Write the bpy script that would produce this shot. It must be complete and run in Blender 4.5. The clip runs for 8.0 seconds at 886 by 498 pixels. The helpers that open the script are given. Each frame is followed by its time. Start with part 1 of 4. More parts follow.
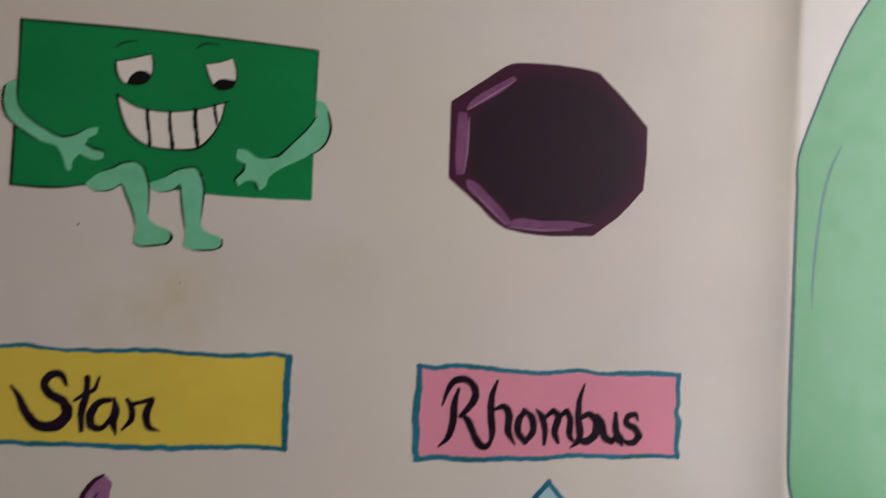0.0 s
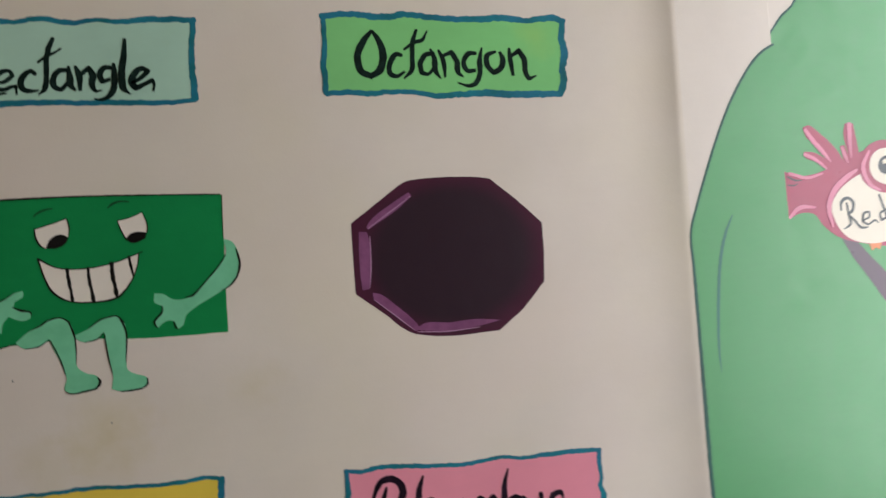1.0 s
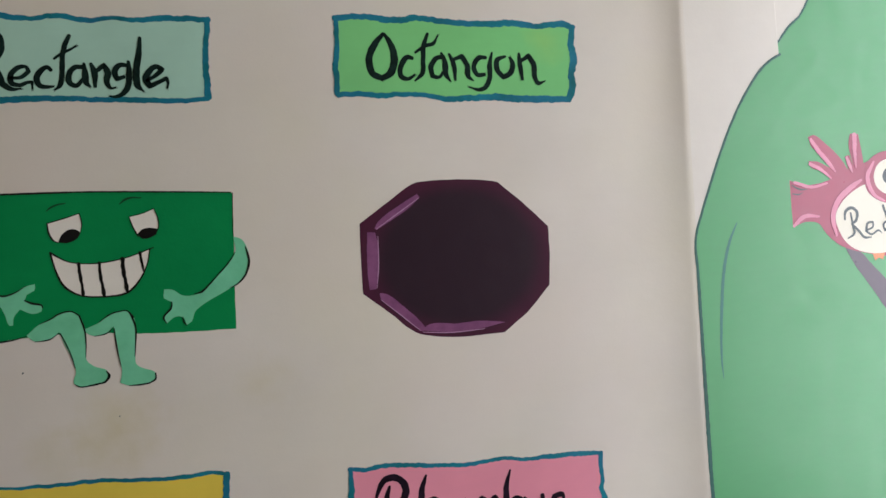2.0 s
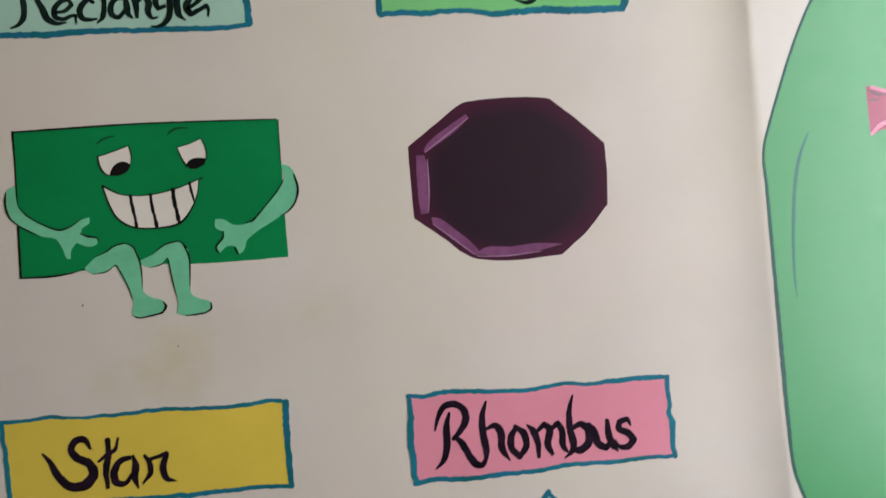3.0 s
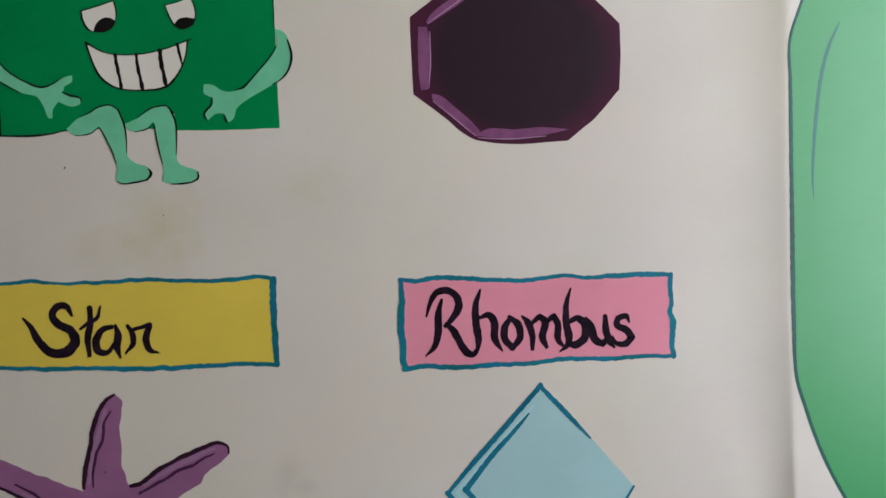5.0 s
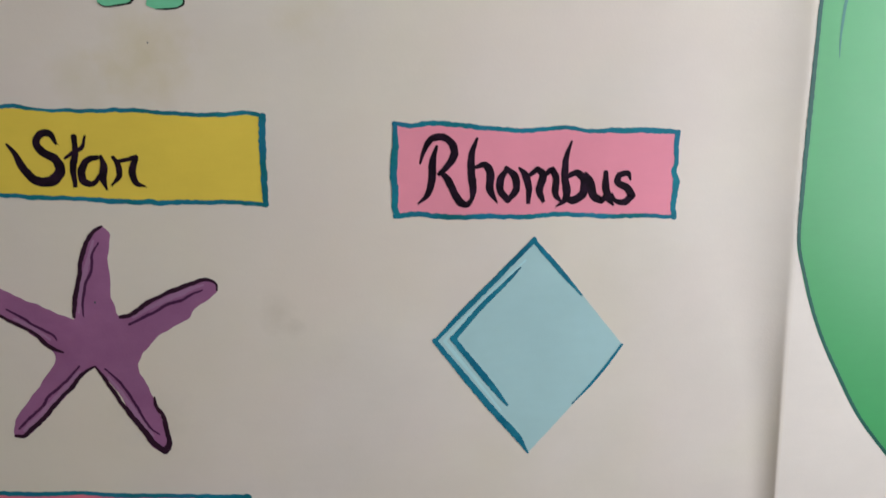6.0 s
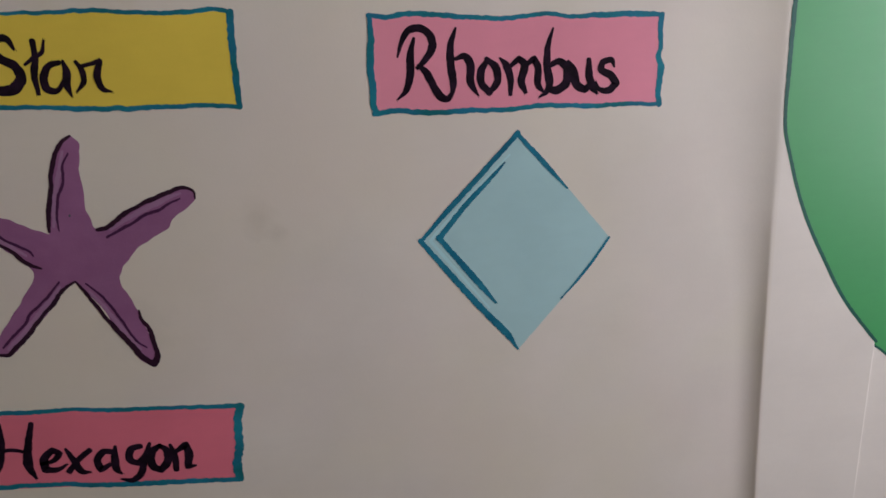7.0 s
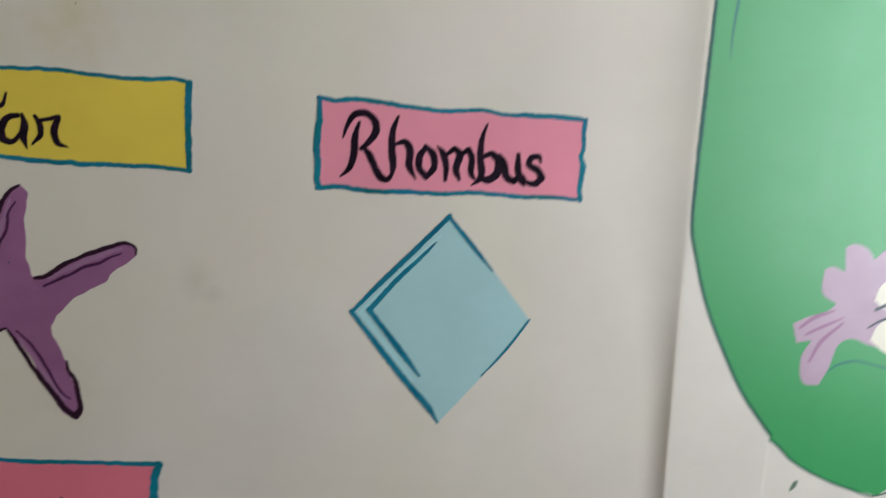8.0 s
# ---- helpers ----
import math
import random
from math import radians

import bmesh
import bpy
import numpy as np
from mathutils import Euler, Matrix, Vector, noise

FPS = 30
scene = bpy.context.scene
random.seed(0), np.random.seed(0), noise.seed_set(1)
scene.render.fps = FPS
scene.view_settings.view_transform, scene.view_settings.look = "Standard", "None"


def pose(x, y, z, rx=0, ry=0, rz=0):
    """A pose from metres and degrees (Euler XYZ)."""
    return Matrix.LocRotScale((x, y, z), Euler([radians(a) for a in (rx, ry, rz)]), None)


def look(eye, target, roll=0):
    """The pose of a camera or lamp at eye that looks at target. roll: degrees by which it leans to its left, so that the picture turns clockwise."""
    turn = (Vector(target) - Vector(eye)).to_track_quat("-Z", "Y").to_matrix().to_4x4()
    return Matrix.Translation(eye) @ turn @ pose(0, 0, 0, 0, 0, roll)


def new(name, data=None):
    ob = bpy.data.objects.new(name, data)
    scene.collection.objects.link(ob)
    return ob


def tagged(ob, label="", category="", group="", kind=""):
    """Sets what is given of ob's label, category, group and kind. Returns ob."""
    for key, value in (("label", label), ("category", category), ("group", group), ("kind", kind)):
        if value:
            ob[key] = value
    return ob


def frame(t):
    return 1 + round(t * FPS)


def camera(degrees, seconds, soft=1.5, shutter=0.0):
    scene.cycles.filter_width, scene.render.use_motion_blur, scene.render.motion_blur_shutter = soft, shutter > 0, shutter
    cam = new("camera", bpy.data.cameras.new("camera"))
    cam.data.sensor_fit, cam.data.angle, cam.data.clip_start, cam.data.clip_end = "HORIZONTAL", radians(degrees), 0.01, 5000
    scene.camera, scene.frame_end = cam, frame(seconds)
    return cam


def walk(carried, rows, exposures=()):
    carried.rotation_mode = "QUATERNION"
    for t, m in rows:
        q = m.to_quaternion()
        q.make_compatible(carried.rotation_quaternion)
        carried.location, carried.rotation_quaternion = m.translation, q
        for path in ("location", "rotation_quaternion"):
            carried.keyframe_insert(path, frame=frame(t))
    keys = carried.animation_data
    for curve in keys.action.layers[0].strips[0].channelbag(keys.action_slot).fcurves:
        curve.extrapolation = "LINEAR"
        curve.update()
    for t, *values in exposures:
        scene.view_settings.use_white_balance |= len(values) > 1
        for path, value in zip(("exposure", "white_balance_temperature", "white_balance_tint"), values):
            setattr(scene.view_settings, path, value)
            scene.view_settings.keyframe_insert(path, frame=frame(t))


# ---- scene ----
cam = camera(57.1, 8.0, shutter=0.4)
PATH = [
    (0, (-0.302, -0.693, 1.581), (0.234, 1.233, 1.527), 1.8),
    (0.2, (-0.273, -0.699, 1.601), (0.249, 1.232, 1.591), 1.0),
    (0.3, (-0.258, -0.705, 1.595), (0.225, 1.234, 1.689), -0.5),
    (0.5, (-0.242, -0.716, 1.625), (0.221, 1.228, 1.709), -2.7),
    (0.8, (-0.208, -0.757, 1.65), (0.222, 1.196, 1.692), -6.1),
    (1, (-0.216, -0.773, 1.655), (0.282, 1.164, 1.671), -4.2),
    (1.2, (-0.225, -0.779, 1.659), (0.279, 1.156, 1.642), -2.7),
    (2.3, (-0.221, -0.779, 1.646), (0.259, 1.162, 1.68), -3.6),
    (2.5, (-0.212, -0.779, 1.634), (0.187, 1.181, 1.663), -4.0),
    (2.7, (-0.214, -0.771, 1.631), (0.163, 1.193, 1.609), -4.1),
    (3, (-0.208, -0.761, 1.612), (0.12, 1.212, 1.563), -5.3),
    (3.2, (-0.203, -0.753, 1.616), (0.097, 1.221, 1.506), -5.5),
    (3.5, (-0.203, -0.746, 1.6), (0.115, 1.223, 1.454), -5.1),
    (3.8, (-0.196, -0.742, 1.586), (0.103, 1.228, 1.411), -4.7),
    (4, (-0.193, -0.738, 1.572), (0.095, 1.233, 1.388), -4.1),
    (5.3, (-0.185, -0.731, 1.562), (0.069, 1.239, 1.323), -2.1),
    (5.5, (-0.174, -0.727, 1.578), (0.051, 1.229, 1.227), -1.0),
    (5.8, (-0.165, -0.72, 1.558), (0.041, 1.205, 1.055), -0.6),
    (6, (-0.163, -0.718, 1.541), (0.044, 1.199, 1.011), -0.5),
    (6.3, (-0.157, -0.718, 1.529), (0.064, 1.197, 0.998), -1.3),
    (6.5, (-0.166, -0.711, 1.54), (0.093, 1.174, 0.924), -1.1),
    (6.8, (-0.154, -0.715, 1.518), (0.064, 1.15, 0.827), -2.4),
    (7, (-0.167, -0.712, 1.514), (0.077, 1.143, 0.807), -2.6),
    (7.2, (-0.169, -0.713, 1.503), (0.115, 1.154, 0.843), -1.7),
    (7.5, (-0.164, -0.72, 1.492), (0.156, 1.157, 0.878), -0.9),
    (7.7, (-0.168, -0.727, 1.498), (0.159, 1.156, 0.909), -0.5),
    (8, (-0.174, -0.759, 1.51), (0.247, 1.135, 1.024), 2.8),
]

EXPOSURES = ((0, -0.31, 6620, 20), (0.5, -0.28, 6620, 24), (1, -0.25, 6720, 16), (2.5, -0.06, 6300, 14), (3, 0.08, 6440, 15), (3.5, -0.21, 6200, 15), (4, -0.15, 6130, 15), (5.5, 0.07, 6220, 12), (6, 0.18, 6320, 14), (6.5, -0.28, 6450, 19), (7, -0.36, 6440, 20), (7.5, 0.05, 6310, 9), (8, -0.02, 6260, 9))
# the room's east wall with its window, and the unseen south wall with an added one
RIGHT, BACK = 1.13, -3.4
WIN_Y, WIN_Z, WIN_W, WIN_H = -0.78, 1.65, 1.1, 1.5
BACK_X = -0.9
walk(cam, [(t, look(eye, target, roll)) for t, eye, target, roll in PATH], EXPOSURES)

# ---------------------------------------------------------------- light
world = bpy.data.worlds.new("world")
scene.world = world
world.use_nodes = True
sky = world.node_tree.nodes.new("ShaderNodeTexSky")
sky.sky_type, sky.sun_disc = "NISHITA", False
sky.sun_elevation, sky.sun_rotation = radians(48), radians(60)
world.node_tree.links.new(sky.outputs["Color"], world.node_tree.nodes["Background"].inputs["Color"])
world.node_tree.nodes["Background"].inputs["Strength"].default_value = 0.12

sun = new("sun", bpy.data.lights.new("sun", "SUN"))
sun.data.energy, sun.data.angle, sun.data.color = 2.0, radians(0.5), (1, 0.95, 0.88)
sun.matrix_world = look((6, 2.6, 7), (0, 0, 0))


def area_lamp(name, eye, target, width, height, watts, colour):
    """An area lamp in a window's opening: sky light in the east, added fill in the south."""
    lamp = new(name, bpy.data.lights.new(name, "AREA"))
    lamp.data.shape, lamp.data.size, lamp.data.size_y = "RECTANGLE", width, height
    lamp.data.energy, lamp.data.color = watts, colour
    lamp.matrix_world = look(eye, target)
    return lamp


area_lamp("opening_light", (RIGHT - 0.02, WIN_Y, WIN_Z), (0, WIN_Y, WIN_Z), WIN_W - 0.1, WIN_H - 0.1, 27, (0.92, 0.97, 1.0))
# weak fill from behind the camera, in a south window added for it
area_lamp("opening_light", (BACK_X, BACK + 0.02, WIN_Z), (BACK_X, 0, WIN_Z), 1.4, WIN_H - 0.1, 0.6, (0.97, 0.98, 1.0))


# ---------------------------------------------------------------- materials
def paint(name, colour, rough=0.55, mottle=0.10, peel=0.10, streak=0.06, gloss=0.22, spots=(), tints=()):
    """Brushed or rolled wall paint: uneven coat at two scales, brush streaks and a fine orange peel."""
    m = bpy.data.materials.new(name)
    m.use_nodes = True
    n, l = m.node_tree.nodes, m.node_tree.links
    b = n["Principled BSDF"]
    pos = n.new("ShaderNodeNewGeometry").outputs["Position"]

    def noise_at(scale, detail, stretch=(1, 1, 1), rough_=0.55):
        mp = n.new("ShaderNodeMapping")
        mp.inputs["Scale"].default_value = stretch
        t = n.new("ShaderNodeTexNoise")
        t.inputs["Scale"].default_value, t.inputs["Detail"].default_value, t.inputs["Roughness"].default_value = scale, detail, rough_
        l.new(pos, mp.inputs["Vector"])
        l.new(mp.outputs["Vector"], t.inputs["Vector"])
        return t.outputs["Fac"]

    def mul(a, b_, op="MULTIPLY"):
        q = n.new("ShaderNodeMath")
        q.operation = op
        for i, v in enumerate((a, b_)):
            if isinstance(v, (int, float)):
                q.inputs[i].default_value = v
            else:
                l.new(v, q.inputs[i])
        return q.outputs[0]

    def mix(fac, a, c, mode="MIX"):
        q = n.new("ShaderNodeMix")
        q.data_type, q.blend_type = "RGBA", mode
        for sock, v in ((q.inputs["Factor"], fac), (q.inputs["A"], a), (q.inputs["B"], c)):
            if isinstance(v, (int, float)):
                sock.default_value = v
            elif isinstance(v, tuple):
                sock.default_value = (*v, 1)
            else:
                l.new(v, sock)
        return q.outputs["Result"]

    def ramp(fac, lo, hi):
        q = n.new("ShaderNodeMapRange")
        q.inputs["From Min"].default_value, q.inputs["From Max"].default_value = lo, hi
        l.new(fac, q.inputs["Value"])
        return q.outputs["Result"]

    dark = tuple(c * (1 - mottle) for c in colour)
    pale = tuple(min(1, c * (1 + mottle * 0.8) + mottle * 0.012) for c in colour)
    col = mix(ramp(noise_at(9, 4), 0.3, 0.7), dark, pale)
    col = mix(mul(ramp(noise_at(160, 3, (0.25, 1, 1)), 0.3, 0.7), streak), col, tuple(c * 0.72 for c in colour))
    col = mix(mul(ramp(noise_at(700, 2), 0.45, 0.75), streak * 1.2), col, pale)
    for tint, scale, amount in tints:
        col = mix(mul(ramp(noise_at(scale, 3), 0.42, 0.68), amount), col, tint)
    for place, size, tint, strength in spots:
        d = n.new("ShaderNodeVectorMath")
        d.operation = "DISTANCE"
        d.inputs[1].default_value = place
        l.new(pos, d.inputs[0])
        blot = mul(d.outputs["Value"], mul(noise_at(38, 4), size * 1.5), "ADD")
        col = mix(mul(ramp(blot, size * 1.75, size * 0.7), strength), col, tint)
    l.new(col, b.inputs["Base Color"])
    r = mul(mul(ramp(noise_at(55, 3), 0.2, 0.8), 0.14), rough - 0.07, "ADD")
    l.new(r, b.inputs["Roughness"])
    b.inputs["Specular IOR Level"].default_value = gloss
    height = mul(mul(noise_at(420, 2), 1.0), mul(noise_at(45, 3), 2.2), "ADD")
    height = mul(height, mul(noise_at(8, 2), 3.0), "ADD")
    bump = n.new("ShaderNodeBump")
    bump.inputs["Strength"].default_value, bump.inputs["Distance"].default_value = peel * 1.6, 0.0008
    l.new(height, bump.inputs["Height"])
    l.new(bump.outputs["Normal"], b.inputs["Normal"])
    return m


def faded(m, centre, radii, inner, lo, hi):
    """Paint blended on the wall towards another colour in the middle of a shape."""
    n, l = m.node_tree.nodes, m.node_tree.links
    b = n["Principled BSDF"]
    old = b.inputs["Base Color"].links[0].from_socket
    mp = n.new("ShaderNodeMapping")
    mp.vector_type = "TEXTURE"
    mp.inputs["Location"].default_value, mp.inputs["Scale"].default_value = centre, radii
    l.new(n.new("ShaderNodeNewGeometry").outputs["Position"], mp.inputs["Vector"])
    ln = n.new("ShaderNodeVectorMath")
    ln.operation = "LENGTH"
    l.new(mp.outputs["Vector"], ln.inputs[0])
    rg = n.new("ShaderNodeMapRange")
    rg.interpolation_type = "SMOOTHSTEP"
    rg.inputs["From Min"].default_value, rg.inputs["From Max"].default_value = hi, lo
    l.new(ln.outputs["Value"], rg.inputs["Value"])
    q = n.new("ShaderNodeMix")
    q.data_type = "RGBA"
    l.new(rg.outputs["Result"], q.inputs["Factor"])
    l.new(old, q.inputs["A"])
    q.inputs["B"].default_value = (*inner, 1)
    l.new(q.outputs["Result"], b.inputs["Base Color"])
    return m


def srgb(r, g, b):
    return tuple((c / 255 / 12.92) if c <= 10 else ((c / 255 + 0.055) / 1.055) ** 2.4 for c in (r, g, b))


OCHRE, GREY, DUN = srgb(200, 186, 126), srgb(150, 146, 134), srgb(158, 148, 124)
M_WALL = paint("wall_emulsion", srgb(226, 217, 208), 0.55, 0.05, 0.06, 0.05, 0.3, spots=(
    ((-0.332, 0, 1.516), 0.045, OCHRE, 0.42), ((-0.237, 0, 1.288), 0.022, DUN, 0.20), ((-0.225, 0, 1.272), 0.012, DUN, 0.15),
    ((-0.36, 0, 1.19), 0.04, GREY, 0.16), ((-0.20, 0, 1.55), 0.03, OCHRE, 0.22), ((-0.39, 0, 1.50), 0.03, OCHRE, 0.22)),
    tints=((srgb(224, 214, 186), 3.5, 0.45), (srgb(228, 212, 206), 5.5, 0.4)))
# room surfaces out of view: yellowed to warm the bounce, floor darkened to weaken it
M_ROOM = paint("room_emulsion", srgb(206, 186, 140), 0.6, 0.05, 0.1, 0.04)
M_CEIL = paint("ceiling_emulsion", srgb(236, 228, 204), 0.7, 0.04, 0.1, 0.03)
M_FLOOR = paint("floor_cement", srgb(70, 60, 46), 0.45, 0.2, 0.1, 0.1)
M_DOOR = paint("door_enamel", srgb(228, 219, 211), 0.40, 0.05, 0.06, 0.05, 0.4)
M_METAL = paint("window_metal", srgb(215, 215, 212), 0.4, 0.05, 0.05, 0.03)
M_TEAL = paint("teal_brush_paint", srgb(18, 126, 146), 0.45, 0.25, 0.1, 0.45, tints=((srgb(10, 92, 92), 26, 0.7), (srgb(40, 112, 158), 34, 0.5)))
M_INK = paint("black_brush_paint", srgb(24, 14, 26), 0.42, 0.3, 0.12, 0.35, 0.1, tints=((srgb(58, 34, 58), 90, 0.45),))
M_INKG = paint("greenish_black_brush_paint", srgb(12, 30, 27), 0.42, 0.3, 0.12, 0.35, 0.1, tints=((srgb(34, 62, 56), 90, 0.45),))
M_INKB = paint("blackish_paint", srgb(20, 17, 17), 0.45, 0.3, 0.1, 0.2, 0.1)
M_MINTLABEL = paint("pale_green_label_paint", srgb(176, 216, 198), 0.5, 0.08, 0.06, 0.08)
M_GREENLABEL = paint("green_label_paint", srgb(128, 208, 132), 0.5, 0.08, 0.06, 0.08, spots=(
    ((0.095, 0, 1.872), 0.03, srgb(164, 210, 110), 0.35),))
M_YELLOW = paint("yellow_label_paint", srgb(234, 206, 82), 0.5, 0.07, 0.06, 0.08)
M_PINK = paint("pink_label_paint", srgb(238, 150, 170), 0.5, 0.06, 0.06, 0.07)
M_ROSE = paint("rose_label_paint", srgb(232, 122, 142), 0.5, 0.07, 0.06, 0.07)
M_GREEN = paint("deep_green_paint", srgb(0, 138, 76), 0.5, 0.12, 0.1, 0.14, 0.08)
M_MINT = paint("mint_paint", srgb(122, 210, 168), 0.5, 0.10, 0.08, 0.16, tints=((srgb(92, 182, 132), 40, 0.4),))
M_WHITE = paint("white_paint", srgb(240, 232, 222), 0.5, 0.05, 0.12, 0.06)
M_BROW = paint("dark_green_paint", srgb(0, 70, 38), 0.5, 0.1, 0.1, 0.1)
M_OCT = faded(paint("maroon_paint", srgb(76, 30, 54), 0.42, 0.14, 0.06, 0.15, 0.2), (-0.008, 0, 1.655), (0.1, 1, 0.083), srgb(48, 30, 42), 0.70, 1.0)
M_MAUVE = paint("mauve_paint", srgb(138, 82, 124), 0.45, 0.2, 0.1, 0.3, tints=((srgb(106, 56, 94), 60, 0.6),))
M_LILAC = paint("lilac_paint", srgb(180, 136, 170), 0.45, 0.15, 0.1, 0.2)
M_STAR = paint("purple_paint", srgb(158, 104, 146), 0.5, 0.14, 0.1, 0.2, tints=((srgb(138, 84, 126), 22, 0.5),))
M_STARPALE = paint("pale_purple_paint", srgb(166, 122, 158), 0.5, 0.14, 0.1, 0.25)
M_STARLINE = paint("dark_plum_paint", srgb(48, 20, 42), 0.45, 0.25, 0.1, 0.2)
M_CREASE = paint("plum_paint", srgb(74, 34, 72), 0.45, 0.2, 0.1, 0.2)
M_AQUA = paint("aqua_paint", srgb(172, 208, 212), 0.5, 0.06, 0.05, 0.07)
M_ICE = paint("ice_blue_paint", srgb(178, 220, 226), 0.5, 0.05, 0.1, 0.06)
M_DIAM = paint("blue_green_brush_paint", srgb(16, 114, 142), 0.45, 0.3, 0.1, 0.4, tints=((srgb(12, 84, 110), 30, 0.6), (srgb(60, 156, 176), 45, 0.35)))
M_OVAL = paint("leaf_green_enamel", srgb(56, 158, 90), 0.42, 0.03, 0.03, 0.12, 0.75)
M_OVALLINE = paint("dark_teal_enamel", srgb(32, 92, 84), 0.42, 0.2, 0.05, 0.2, 0.4)
M_CRIMSON = paint("crimson_enamel", srgb(176, 62, 96), 0.32, 0.14, 0.05, 0.14, 0.5)
M_ROSEPALE = paint("rose_enamel", srgb(228, 138, 168), 0.32, 0.12, 0.05, 0.14, 0.5)
M_CREAM = paint("cream_enamel", srgb(240, 232, 216), 0.32, 0.05, 0.05, 0.06, 0.5)
M_SLATE = paint("slate_enamel", srgb(66, 78, 84), 0.32, 0.2, 0.05, 0.2, 0.5)
M_ORANGE = paint("orange_enamel", srgb(232, 140, 84), 0.32, 0.1, 0.05, 0.1, 0.5)
M_BRANCH = paint("grey_plum_enamel", srgb(92, 74, 92), 0.32, 0.14, 0.05, 0.14, 0.5)
M_PALEMAUVE = paint("pale_mauve_enamel", srgb(190, 162, 182), 0.36, 0.12, 0.05, 0.12, 0.5)
M_DUSK = paint("dusky_mauve_enamel", srgb(166, 124, 154), 0.36, 0.14, 0.05, 0.14, 0.5)
M_DAB = paint("grey_green_enamel", srgb(108, 126, 110), 0.4, 0.14, 0.05, 0.14, 0.4)
M_VINE = paint("vine_teal_enamel", srgb(48, 124, 112), 0.36, 0.1, 0.05, 0.1, 0.5)

M_GLASS = bpy.data.materials.new("window_glass")
M_GLASS.use_nodes = True
M_GLASS.node_tree.nodes["Principled BSDF"].inputs["Transmission Weight"].default_value = 1.0
M_GLASS.node_tree.nodes["Principled BSDF"].inputs["Roughness"].default_value = 0.02


# ---------------------------------------------------------------- helpers of this scene
def mesh_of(name, bm, material):
    me = bpy.data.meshes.new(name)
    bmesh.ops.recalc_face_normals(bm, faces=bm.faces)
    bm.to_mesh(me)
    bm.free()
    me.materials.append(material)
    return me


def part(name, bm, material, parent, label=""):
    ob = new(name, mesh_of(name, bm, material))
    ob.parent = parent
    return tagged(ob, label)


def block(x0, x1, y0, y1, z0, z1, bevel=0.0, bm=None):
    bm = bm or bmesh.new()
    made = bmesh.ops.create_cube(bm, size=1)["verts"]
    for v in made:
        v.co = Vector(((x0 + x1) / 2 + v.co.x * (x1 - x0), (y0 + y1) / 2 + v.co.y * (y1 - y0), (z0 + z1) / 2 + v.co.z * (z1 - z0)))
    if bevel:
        bmesh.ops.bevel(bm, geom=list({e for v in made for e in v.link_edges}), offset=bevel, segments=3, profile=0.5, affect="EDGES")
    return bm


def empty(name, x, y, z, label, category, group=""):
    ob = new(name)
    ob.location = (x, y, z)
    ob.empty_display_size = 0.02
    return tagged(ob, label, category, group)


def spline(pts, step, closed=False, sharp=60):
    """A smooth line through points (mm); turns sharper than the given angle stay corners."""
    p = [np.array(q, float) for q in pts]
    k = len(p)

    def tangent(i):
        if closed or 0 < i < k - 1:
            a, b = p[i] - p[i - 1], p[(i + 1) % k] - p[i]
            la, lb = np.linalg.norm(a[:2]), np.linalg.norm(b[:2])
            turn = math.degrees(math.acos(max(-1, min(1, float(a[:2] @ b[:2]) / max(la * lb, 1e-6)))))
            if turn > sharp:
                return None
            return (a / max(la, 1e-6) + b / max(lb, 1e-6)) / 2
        return None

    out = []
    for i in range(k if closed else k - 1):
        a, b = p[i], p[(i + 1) % k]
        d = b - a
        ln = max(np.linalg.norm(d[:2]), 1e-6)
        ta, tb = tangent(i), tangent((i + 1) % k)
        ta = d if ta is None else ta * ln
        tb = d if tb is None else tb * ln
        m = max(1, int(ln / step))
        for j in range(m):
            s = j / m
            out.append((2 * s**3 - 3 * s**2 + 1) * a + (s**3 - 2 * s**2 + s) * ta + (3 * s**2 - 2 * s**3) * b + (s**3 - s**2) * tb)
    if not closed:
        out.append(p[-1])
    return out


def lift(y):
    """The height of a layer of paint (mm) over the wall, the door leaf or its frame: coats are thin."""
    if y >= 7:
        return 7 + (y - 7) * 0.32
    return 4.5 + (y - 3) * 0.32 if y >= 3 else y * 0.32


def coat(bm, loop, y, thick):
    """A closed outline (mm) as a thin coat of paint of layer y."""
    y, thick = lift(y), thick * 0.3
    front = [bm.verts.new((q[0] / 1000, -y / 1000, q[1] / 1000)) for q in loop]
    back = [bm.verts.new((q[0] / 1000, (thick - y) / 1000, q[1] / 1000)) for q in loop]
    face = bm.faces.new(front)
    face.normal_update()
    k = len(loop)
    for i in range(k):
        bm.faces.new((front[i], back[i], back[(i + 1) % k], front[(i + 1) % k]))
    bmesh.ops.triangulate(bm, faces=[face])


def wobble(q, amount, scale=0.12, seed=0.0):
    v = noise.noise_vector(Vector((q[0] * scale + seed, q[1] * scale, seed * 1.7)))
    return q[0] + v.x * amount, q[1] + v.y * amount


def fill(shapes, y=0.4, thick=0.35, sharp=50, rough=0.35, seed=0.0, step=2.5):
    """Painted areas with a hand-drawn edge."""
    bm = bmesh.new()
    for i, pts in enumerate(shapes):
        coat(bm, [wobble(q, rough, 0.12, seed + 3.1 * i) for q in spline(pts, step, True, sharp)], y + 0.02 * i, thick)
    return bm


